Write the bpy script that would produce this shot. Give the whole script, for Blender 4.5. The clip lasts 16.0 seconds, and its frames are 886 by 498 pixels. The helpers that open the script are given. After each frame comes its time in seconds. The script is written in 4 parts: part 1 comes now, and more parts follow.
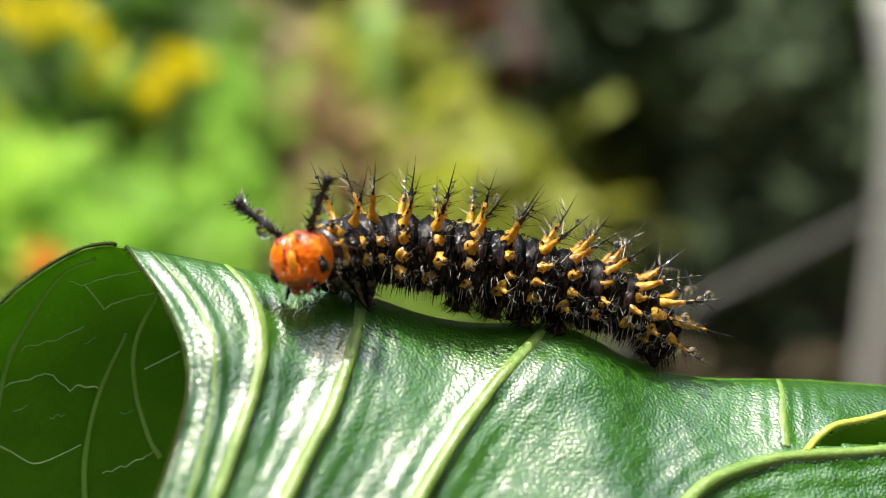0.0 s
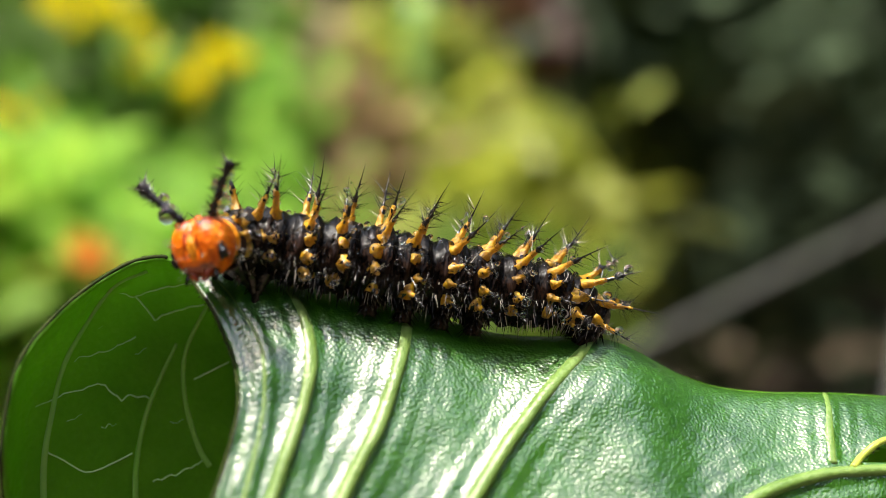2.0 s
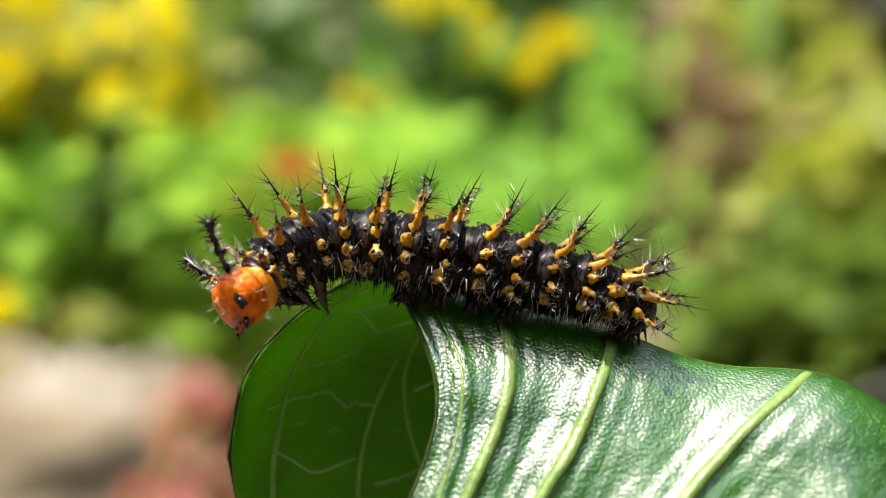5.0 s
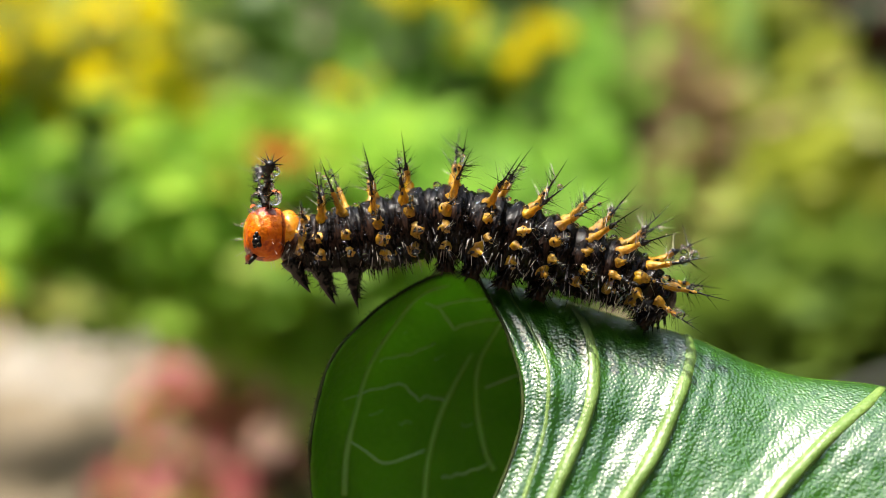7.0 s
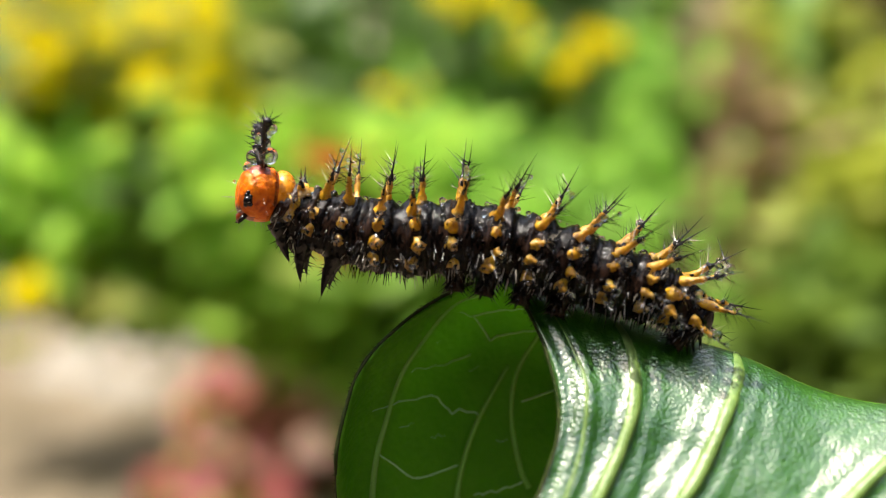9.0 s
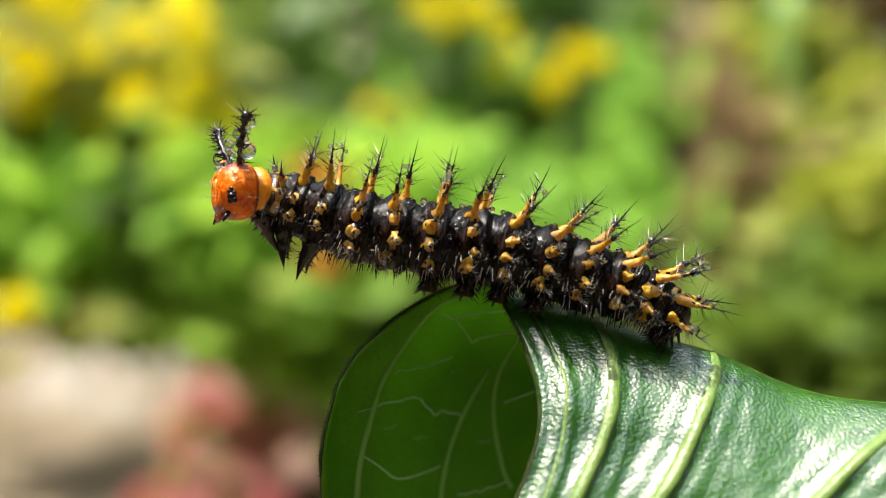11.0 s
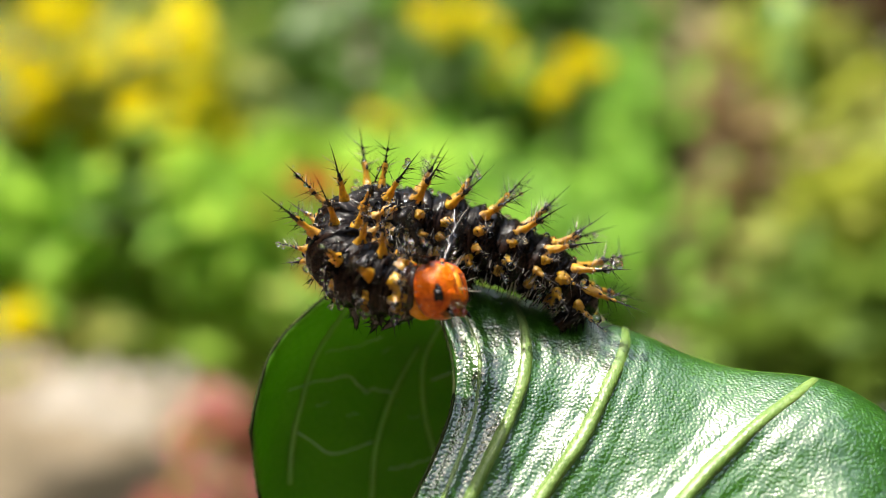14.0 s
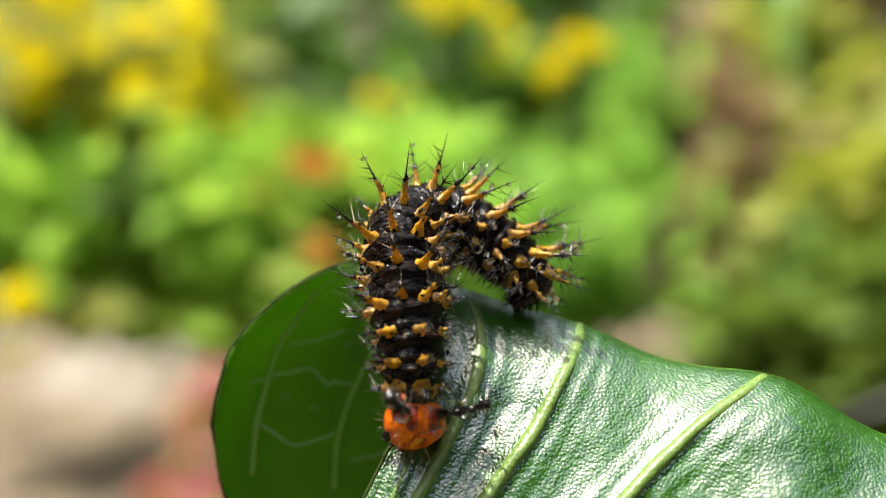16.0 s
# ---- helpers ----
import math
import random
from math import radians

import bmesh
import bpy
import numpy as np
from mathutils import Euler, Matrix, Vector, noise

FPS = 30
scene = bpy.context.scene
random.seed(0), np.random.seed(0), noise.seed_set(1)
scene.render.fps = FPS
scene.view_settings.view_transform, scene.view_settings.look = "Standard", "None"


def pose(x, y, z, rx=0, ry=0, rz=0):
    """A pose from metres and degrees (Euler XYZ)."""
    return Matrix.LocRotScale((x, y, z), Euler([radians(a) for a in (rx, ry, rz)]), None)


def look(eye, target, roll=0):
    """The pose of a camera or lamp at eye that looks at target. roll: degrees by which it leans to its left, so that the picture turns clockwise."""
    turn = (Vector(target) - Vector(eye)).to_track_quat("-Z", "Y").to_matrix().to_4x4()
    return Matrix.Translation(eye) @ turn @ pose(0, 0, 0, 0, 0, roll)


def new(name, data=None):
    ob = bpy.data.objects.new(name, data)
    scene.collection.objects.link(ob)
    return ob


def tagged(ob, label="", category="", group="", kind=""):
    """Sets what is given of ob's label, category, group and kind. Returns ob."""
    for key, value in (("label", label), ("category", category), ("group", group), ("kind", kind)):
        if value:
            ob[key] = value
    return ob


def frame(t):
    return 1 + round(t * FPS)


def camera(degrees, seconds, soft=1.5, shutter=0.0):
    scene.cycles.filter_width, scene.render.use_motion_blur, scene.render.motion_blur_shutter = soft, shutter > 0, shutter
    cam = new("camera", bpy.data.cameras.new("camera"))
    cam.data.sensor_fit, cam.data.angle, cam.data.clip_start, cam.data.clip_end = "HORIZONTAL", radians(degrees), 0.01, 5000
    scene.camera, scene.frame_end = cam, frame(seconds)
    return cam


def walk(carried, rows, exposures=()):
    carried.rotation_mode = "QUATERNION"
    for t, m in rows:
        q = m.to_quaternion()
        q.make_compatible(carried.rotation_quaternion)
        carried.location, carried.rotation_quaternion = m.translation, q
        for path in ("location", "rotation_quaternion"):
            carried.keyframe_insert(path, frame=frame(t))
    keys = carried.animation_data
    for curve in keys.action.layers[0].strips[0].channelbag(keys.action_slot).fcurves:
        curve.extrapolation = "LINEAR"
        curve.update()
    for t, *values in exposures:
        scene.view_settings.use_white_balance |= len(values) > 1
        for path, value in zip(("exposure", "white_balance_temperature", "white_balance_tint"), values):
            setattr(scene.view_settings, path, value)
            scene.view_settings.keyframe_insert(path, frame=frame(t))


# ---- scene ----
cam = camera(40.0, 16.0, soft=0.7)
cam.data.dof.use_dof = True
cam.data.dof.focus_distance = 0.0723
cam.data.dof.aperture_fstop = 17.5
cam.data.dof.aperture_blades = 0

MM = 0.001
# The stage: its origin hangs over the flower bed, y runs away from the eye, tipped a little downwards.
STAGE = Matrix.Translation((0, 0, 0.40)) @ pose(0, 0, 0, -12.0)

# seconds, x, y, z in millimetres on the stage, yaw, pitch, roll in degrees
PATH = [
    (0, -0.13, 3.84, -4.53, -16.62, 1.81, -2.03),
    (0.5, -3.93, 4.11, -3.80, -16.78, 1.71, -1.72),
    (1, -5.89, 4.22, -2.91, -16.88, 1.52, -0.94),
    (1.5, -6.35, 5.01, -2.44, -17.02, 1.40, -0.71),
    (2, -0.75, 3.50, -2.94, -14.85, 1.26, -1.79),
    (2.5, 3.70, 2.98, -2.92, -9.76, 1.11, -1.73),
    (3, 6.53, 2.98, -1.84, -4.88, 1.27, -1.05),
    (3.5, 9.11, 2.31, -1.44, 0.08, 0.72, -0.73),
    (4, 9.42, 1.97, -1.18, 1.89, 0.71, -0.95),
    (6.5, 1.23, 0.05, 0.13, 0.16, 0.17, -0.62),
    (7, 0.00, 0.00, 0.00, 0.02, 0.11, 0.04),
    (7.5, 0.19, 0.77, 0.41, 0.98, 0.30, 0.53),
    (8, 0.16, 1.79, 0.50, 1.20, 0.48, 1.05),
    (8.5, 2.29, 2.58, 0.32, 2.13, -0.23, 1.12),
    (9, 0.78, 3.27, -0.09, 2.36, 0.48, 1.29),
    (11.5, 1.61, 0.95, -1.37, 1.64, 1.65, 0.68),
    (12, 1.91, -0.68, -2.56, 1.34, 2.51, 0.83),
    (12.5, 1.90, -0.91, -2.82, 1.65, 2.35, 1.03),
    (13, 3.74, -0.95, -2.72, 1.87, 1.97, 0.75),
    (13.5, 5.54, -1.37, -2.44, 2.10, 1.65, 0.36),
    (14, 6.99, -1.47, -2.61, 2.41, 1.71, 0.18),
    (14.5, 7.96, -1.51, -1.79, 2.51, 1.40, -0.22),
    (15, 8.29, -1.71, -1.83, 2.48, 1.10, -0.33),
    (15.5, 8.81, -1.71, -1.97, 2.77, 1.02, -0.22),
    (16, 10.03, -2.61, -1.53, 2.64, 0.73, 0.36),
]
walk(cam, [(t, STAGE @ pose(x * MM, y * MM, z * MM, 0, 0, yaw) @ pose(0, 0, 0, 90 + pitch) @ pose(0, 0, 0, 0, 0, roll))
           for t, x, y, z, yaw, pitch, roll in PATH])

# ---- light ----
SUN_TO = (STAGE.to_3x3() @ Vector((-0.26, -0.12, 0.955))).normalized()
world = bpy.data.worlds.new("sky")
scene.world = world
world.use_nodes = True
wn = world.node_tree.nodes
sky = wn.new("ShaderNodeTexSky")
sky.sky_type, sky.sun_disc = "NISHITA", False
sky.sun_elevation = math.asin(SUN_TO.z)
sky.dust_density, sky.air_density = 5.0, 1.8
sky.ozone_density = 0.0
sky.sun_rotation = math.atan2(SUN_TO.x, SUN_TO.y)
world.node_tree.links.new(sky.outputs[0], wn["Background"].inputs[0])
wn["Background"].inputs[1].default_value = 0.15
sun = new("sun", bpy.data.lights.new("sun", "SUN"))
sun.data.energy, sun.data.angle, sun.data.color = 3.9, radians(0.53), (1.0, 0.95, 0.86)
sun.matrix_world = look(SUN_TO * 5, (0, 0, 0))
scene.view_settings.exposure = 1.27


# ---- materials ----
def material(name, colors, rough=0.5, scale=20.0, bump=0.0, bump_scale=None, cells=0.0, metal=0.0, translucent=0.0,
             glow=(0.2, 0.4, 0.03), coat=0.0, fine=None, spec=0.5, coat_rough=0.08, ior=1.5, per_object=0.0, rough_spread=0.12, stretch=(1, 1, 1)):
    """Two colours mixed by noise at two scales; relief by noise or by cells (bump: its depth in metres)."""
    m = bpy.data.materials.new(name)
    m.use_nodes = True
    nt = m.node_tree
    n, ln = nt.nodes, nt.links
    bsdf, out = n["Principled BSDF"], n["Material Output"]
    tc = n.new("ShaderNodeTexCoord")
    mp = n.new("ShaderNodeMapping")
    mp.inputs["Scale"].default_value = stretch
    ln.new(tc.outputs["Object"], mp.inputs["Vector"])
    big, small = n.new("ShaderNodeTexNoise"), n.new("ShaderNodeTexNoise")
    big.inputs["Scale"].default_value, small.inputs["Scale"].default_value = scale, fine or scale * 9
    big.inputs["Detail"].default_value, small.inputs["Detail"].default_value = 3, 4
    for t in (big, small):
        ln.new(mp.outputs[0], t.inputs["Vector"])
    mixf = n.new("ShaderNodeMath")
    mixf.operation = "MULTIPLY_ADD"
    mixf.inputs[1].default_value = 0.45
    ln.new(small.outputs["Fac"], mixf.inputs[0])
    half = n.new("ShaderNodeMath")
    half.operation = "MULTIPLY"
    half.inputs[1].default_value = 0.55
    ln.new(big.outputs["Fac"], half.inputs[0])
    ln.new(half.outputs[0], mixf.inputs[2])
    ramp = n.new("ShaderNodeValToRGB")
    ramp.color_ramp.elements[0].position, ramp.color_ramp.elements[1].position = 0.36, 0.64
    ramp.color_ramp.elements[0].color = (*colors[0], 1)
    ramp.color_ramp.elements[1].color = (*colors[-1], 1)
    if len(colors) == 3:
        e = ramp.color_ramp.elements.new(0.5)
        e.color = (*colors[1], 1)
    ln.new(mixf.outputs[0], ramp.inputs[0])
    color = ramp.outputs[0]
    if per_object:
        info = n.new("ShaderNodeObjectInfo")
        hsv = n.new("ShaderNodeHueSaturation")
        rng = n.new("ShaderNodeMapRange")
        rng.inputs[3].default_value, rng.inputs[4].default_value = 1 - per_object, 1 + per_object
        ln.new(info.outputs["Random"], rng.inputs[0])
        ln.new(rng.outputs[0], hsv.inputs["Value"])
        ln.new(color, hsv.inputs["Color"])
        color = hsv.outputs[0]
    ln.new(color, bsdf.inputs["Base Color"])
    rr = n.new("ShaderNodeMapRange")
    rr.inputs[3].default_value, rr.inputs[4].default_value = max(0.02, rough - rough_spread), min(1, rough + rough_spread)
    ln.new(small.outputs["Fac"], rr.inputs[0])
    ln.new(rr.outputs[0], bsdf.inputs["Roughness"])
    bsdf.inputs["IOR"].default_value = bsdf.inputs["Coat IOR"].default_value = ior
    bsdf.inputs["Metallic"].default_value = metal
    bsdf.inputs["Specular IOR Level"].default_value = spec
    bsdf.inputs["Coat Weight"].default_value = coat
    bsdf.inputs["Coat Roughness"].default_value = coat_rough
    normal = None
    if bump:
        b = n.new("ShaderNodeBump")
        b.inputs["Strength"].default_value, b.inputs["Distance"].default_value = 1.0, bump
        if cells:
            v = n.new("ShaderNodeTexVoronoi")
            v.feature = "SMOOTH_F1"
            v.inputs["Scale"].default_value = cells
            v.inputs["Smoothness"].default_value = 0.5
            ln.new(mp.outputs[0], v.inputs["Vector"])
            inv = n.new("ShaderNodeMath")
            inv.operation = "MULTIPLY_ADD"
            inv.inputs[1].default_value = -1.0
            ln.new(v.outputs["Distance"], inv.inputs[0])
            ln.new(small.outputs["Fac"], inv.inputs[2])
            ln.new(inv.outputs[0], b.inputs["Height"])
        else:
            bn = n.new("ShaderNodeTexNoise")
            bn.inputs["Scale"].default_value = bump_scale or scale * 6
            bn.inputs["Detail"].default_value = 5
            ln.new(mp.outputs[0], bn.inputs["Vector"])
            ln.new(bn.outputs["Fac"], b.inputs["Height"])
        ln.new(b.outputs[0], bsdf.inputs["Normal"])
        ln.new(b.outputs[0], bsdf.inputs["Coat Normal"])
        normal = b.outputs[0]
    if translucent:
        tr = n.new("ShaderNodeBsdfTranslucent")
        tr.inputs["Color"].default_value = (*glow, 1)
        mix = n.new("ShaderNodeMixShader")
        mix.inputs[0].default_value = translucent
        ln.new(bsdf.outputs[0], mix.inputs[1])
        ln.new(tr.outputs[0], mix.inputs[2])
        ln.new(mix.outputs[0], out.inputs["Surface"])
    return m


def water(name):
    m = bpy.data.materials.new(name)
    m.use_nodes = True
    b = m.node_tree.nodes["Principled BSDF"]
    b.inputs["Base Color"].default_value = (1, 1, 1, 1)
    b.inputs["Transmission Weight"].default_value, b.inputs["IOR"].default_value, b.inputs["Roughness"].default_value = 1.0, 1.333, 0.0
    return m


LEAF_TOP = material("leaf_upper", [(0.011, 0.066, 0.001), (0.023, 0.105, 0.002), (0.039, 0.145, 0.005)], rough=0.36, scale=120, fine=1600,
                    bump=0.000042, cells=5200, translucent=0.2, glow=(0.17, 0.38, 0.004), rough_spread=0.06, spec=0.5, coat=1.0, coat_rough=0.035, ior=1.8)
LEAF_UNDER = material("leaf_underside", [(0.065, 0.175, 0.012), (0.13, 0.31, 0.024)], rough=0.45, scale=260, fine=2600,
                      bump=0.00012, cells=2000, translucent=0.5, glow=(0.30, 0.70, 0.01), spec=0.2)
VEIN = material("leaf_vein", [(0.10, 0.19, 0.03), (0.19, 0.29, 0.07)], rough=0.40, scale=300, bump=0.00003, cells=4000,
                translucent=0.15, glow=(0.3, 0.5, 0.08))
VEIN_FAINT = material("underside_vein", [(0.28, 0.52, 0.10), (0.36, 0.58, 0.15)], rough=0.6, scale=400, translucent=0.45, glow=(0.45, 0.85, 0.10))
NET = material("net_vein", [(0.44, 0.70, 0.26), (0.54, 0.76, 0.36)], rough=0.6, scale=500, translucent=0.15, glow=(0.3, 0.5, 0.1))
EDGE = material("leaf_margin", [(0.012, 0.026, 0.005), (0.05, 0.06, 0.02)], rough=0.9, scale=600, spec=0.08)
CUT = material("bitten_edge", [(0.35, 0.42, 0.04), (0.5, 0.55, 0.10)], rough=0.45, scale=500, translucent=0.2, glow=(0.5, 0.6, 0.1))
SKIN = material("black_skin", [(0.0014, 0.001, 0.001), (0.0025, 0.0018, 0.0016), (0.026, 0.013, 0.008)], rough=0.14, scale=420, fine=2600,
                bump=0.00022, bump_scale=1000, stretch=(2.6, 1, 1), spec=0.12, rough_spread=0.05)
SKIN_BROWN = material("brown_skin", [(0.008, 0.004, 0.003), (0.04, 0.016, 0.008)], rough=0.22, scale=500, fine=2600, bump=0.00012, bump_scale=1800, spec=0.35)
YELLOW = material("yellow_base", [(0.13, 0.045, 0.003), (0.48, 0.25, 0.005), (0.62, 0.38, 0.010)], rough=0.32, scale=1100, fine=5000,
                  bump=0.0002, bump_scale=2600, coat=0.5, translucent=0.25, glow=(0.9, 0.5, 0.04), per_object=0.18)
BLACK = material("black_bristle", [(0.003, 0.0025, 0.0025), (0.014, 0.010, 0.008)], rough=0.22, scale=1500, spec=0.4)
PALE_HAIR = material("pale_hair", [(0.25, 0.21, 0.15), (0.50, 0.45, 0.37)], rough=0.25, scale=1500)
HEAD = material("orange_head", [(0.38, 0.045, 0.001), (0.68, 0.125, 0.002), (0.80, 0.21, 0.004)], rough=0.34, scale=600, fine=3600,
                bump=0.00026, bump_scale=1500, spec=0.3)
HEAD_DARK = material("red_mouth", [(0.10, 0.012, 0.002), (0.34, 0.04, 0.003)], rough=0.3, scale=700, bump=0.00004, bump_scale=3000, coat=0.3)
HEAD_PALE = material("amber_collar", [(0.60, 0.17, 0.006), (0.74, 0.30, 0.02)], rough=0.28, scale=500, spec=0.3, bump=0.00006, bump_scale=2600)
EYE = material("black_eye", [(0.004, 0.003, 0.003), (0.012, 0.01, 0.01)], rough=0.2, scale=900, spec=0.3)
WATER = water("water")


# ---- helpers for shapes ----
def part(name, bm, mats, parent, label="", kind="", smooth=True):
    """Links a bmesh as one mesh object under a thing or a part."""
    me = bpy.data.meshes.new(name)
    bm.to_mesh(me)
    bm.free()
    for m in mats if isinstance(mats, (list, tuple)) else [mats]:
        me.materials.append(m)
    if smooth:
        me.polygons.foreach_set("use_smooth", [True] * len(me.polygons))
    ob = new(name, me)
    ob.parent = parent
    return tagged(ob, label, kind=kind)


def tube(bm, pts, radii, sides=8, mat=0, flat=1.0, cap=True):
    """A tapering round bar along points."""
    pts = [Vector(p) for p in pts]
    rings = []
    up = Vector((0.13, 0.21, 0.97))
    for i, p in enumerate(pts):
        d = (pts[min(i + 1, len(pts) - 1)] - pts[max(i - 1, 0)]).normalized()
        a = d.cross(up)
        if a.length < 0.05:
            a = d.cross(Vector((1, 0, 0)))
        a.normalize()
        b = a.cross(d)
        r = radii[i] if isinstance(radii, (list, tuple)) else radii
        rings.append([bm.verts.new(p + a * (math.cos(k * math.tau / sides) * r) + b * (math.sin(k * math.tau / sides) * r * flat))
                      for k in range(sides)])
    for r0, r1 in zip(rings, rings[1:]):
        for k in range(sides):
            f = bm.faces.new((r0[k], r0[(k + 1) % sides], r1[(k + 1) % sides], r1[k]))
            f.material_index = mat
    if cap:
        for r in (rings[0][::-1], rings[-1]):
            f = bm.faces.new(r)
            f.material_index = mat
    return rings


def thorn(bm, face, direction, length, mat, thin=0.3):
    """Draws a fine bristle out of a face of the mesh, so that it stays one piece."""
    c = face.calc_center_median()
    ring = [v for v in face.verts]
    near = [bm.verts.new(c + (v.co - c) * thin + direction * length * 0.04) for v in ring]
    tip = bm.verts.new(c + direction * length)
    base = face.material_index
    bm.faces.remove(face)
    n = len(ring)
    for k in range(n):
        bm.faces.new((ring[k], ring[(k + 1) % n], near[(k + 1) % n], near[k])).material_index = base
        bm.faces.new((near[k], near[(k + 1) % n], tip)).material_index = mat


def ball(bm, center, radius, mat=0, u=12, v=8, squash=(1, 1, 1)):
    m = Matrix.Translation(center) @ Matrix.Diagonal((radius * squash[0], radius * squash[1], radius * squash[2], 1))
    made = bmesh.ops.create_uvsphere(bm, u_segments=u, v_segments=v, radius=1, matrix=m)
    for f in {f for w in made["verts"] for f in w.link_faces}:
        f.material_index = mat


def smooth_line(pts, n):
    """n points on a smooth curve through the given ones."""
    p = np.array(pts, float)
    p = np.vstack([2 * p[0] - p[1], p, 2 * p[-1] - p[-2]])
    out = []
    for s in np.linspace(0, len(pts) - 1 - 1e-9, n):
        i, f = int(s), s - int(s)
        a, b, c, d = p[i:i + 4]
        out.append(0.5 * (2 * b + (c - a) * f + (2 * a - 5 * b + 4 * c - d) * f * f + (3 * b - a - 3 * c + d) * f ** 3))
    return out


# ---- the curled leaf (all lengths in millimetres on the stage) ----
RIDGE_X = [-9, 1.5, 4, 8, 12.5, 15.4, 18.3, 21.5, 25.2, 27.5, 29.3, 33.2, 37.2, 43.2, 51, 60]
RIDGE_Z = [-1.4, -1.3, -2.0, -3.1, -4.6, -5.1, -6.6, -7.8, -8.1, -8.2, -8.9, -11.7, -12.8, -13.4, -14.7, -17.2]
RIDGE_Y = [77.5, 77.5, 77.3, 77, 76.8, 76.5, 76.3, 76.0, 75.6, 75.2, 75.0, 74.8, 74.6, 74.2, 74, 74]
RIM_Z = [-1.3, -3.1, -5.62, -8.47, -10.65, -13.67, -16.18, -21.45, -29.02, -38.2]
RIM_X = [1.6, 3, 4.22, 4.94, 4.46, 3.29, 1.98, -0.54, -3.35, -5.62]
LOBE = [(1.6, -1.35), (0.5, -1.35), (-0.9, -1.7), (-3.1, -2.9), (-5.05, -4.45), (-6.95, -6.6), (-7.9, -9.1), (-8.5, -12.4), (-8.6, -16.0),
        (-7.9, -20.0), (-7.0, -25.0), (-5.5, -30.0)]
VEINS = [  # side veins of the front blade, from the ridge down: x, z
    [(3.5, -2), (5.01, -4.21), (6.24, -7.04), (6.07, -10.12), (4.74, -14.01), (2.95, -17.93), (0.54, -23.87)],
    [(7.8, -3.1), (8.92, -5.01), (9.15, -7.34), (8.4, -10.12), (6.28, -14.21), (4.22, -17.92), (1.64, -24.03)],
    [(15.3, -5), (15.24, -6.62), (14.11, -9.27), (12.21, -12.52), (9.35, -16.01), (4.96, -21.57), (2.2, -25.28)],
    [(27, -8.4), (25.28, -9.83), (22.22, -12.32), (18.14, -15.87), (11.86, -21.77), (5.54, -26.6)],
    [(42.4, -13.25), (41.74, -15.29), (40.95, -17.74)],
]
MIDRIB = [(55.73, -20.1), (50.73, -19.07), (45.69, -18.58), (40.63, -18.28), (35.72, -18.88), (32.22, -20.17), (26.81, -22.95), (18.72, -27.12), (8.63, -29.97), (0.56, -31.96), (-4.04, -34.83)]
L_STEPS = np.linspace(0, 46, 185)


def rim_x(z):
    """Where the rolled front blade ends, at height z."""
    return float(np.interp([-z - 1.6, -z - 0.8, -z, -z + 0.8, -z + 1.6], [-v for v in RIM_Z], RIM_X).mean())


def ridge_z(x):
    return float(np.interp((x - 1.8, x - 0.9, x, x + 0.9, x + 1.8), RIDGE_X, RIDGE_Z).mean())


def ridge_y(x):
    return float(np.interp((x - 1.8, x - 0.9, x, x + 0.9, x + 1.8), RIDGE_X, RIDGE_Y).mean())


def steepness(x, l):
    """How far the blade has tipped forward after l millimetres from the ridge, in radians: it rolls over slowly."""
    tip = np.interp(l, [0, 0.4, 1.2, 3.0, 6.0, 9.0, 16.0, 34.0], [6, 17, 28, 42, 54, 59, 62, 62])
    return np.radians(tip + np.interp(x, [0, 6, 20, 60], [5, 3, 0, 0]) * np.clip(l / 4.0, 0, 1))


def come_closer(x):
    """The blade swings towards the eye as it runs on: the share of its plain distance."""
    return float(np.interp(x, [0, 10, 20, 30, 40, 60], [1.0, 1.0, 0.990, 0.975, 0.958, 0.93]))


SEEN_DROP = [0, 1, 2.2, 4, 7, 11, 16, 22, 28]
SEEN_WAY = [0, 0.55, 0.95, 1.6, 3.0, 5.3, 8.6, 12.7, 16.8]
SIGHT = Vector((3, 1, -1.5))


def settle(x, y, z):
    """The plan of the blade is drawn on a steep plane below the ridge; this slides a place of it along the line of sight to its true depth y."""
    plain = ridge_y(x) - float(np.interp(ridge_z(x) - z, SEEN_DROP, SEEN_WAY))
    p = Vector((x, plain, z)) - SIGHT
    return SIGHT + p * ((y * come_closer(x) - SIGHT.y) / p.y)


PROFILE_X = np.linspace(-10, 62, 73)
PROFILE = [(np.concatenate([[0], np.cumsum(np.sin(steepness(x, L_STEPS[:-1] + 0.125)) * 0.25)]),
            np.concatenate([[0], np.cumsum(np.cos(steepness(x, L_STEPS[:-1] + 0.125)) * 0.25)])) for x in PROFILE_X]


def front_at(x, l):
    """Drop below the ridge and way towards the eye after l millimetres down the blade at x."""
    f = (x + 10) / 72 * 72
    i = min(max(int(f), 0), 71)
    w = f - i
    d = [np.interp(l, L_STEPS, PROFILE[i + k][0]) for k in (0, 1)]
    g = [np.interp(l, L_STEPS, PROFILE[i + k][1]) for k in (0, 1)]
    return d[0] * (1 - w) + d[1] * w, g[0] * (1 - w) + g[1] * w


def front_by_height(x, z):
    """Depth y and length down the blade, for a place on the front blade given by x and z."""
    i = min(max(int(round(x + 10)), 0), 72)
    drop = max(ridge_z(x) - z, 0)
    l = float(np.interp(drop, PROFILE[i][0], L_STEPS))
    return ridge_y(x) - float(np.interp(l, L_STEPS, PROFILE[i][1])), l


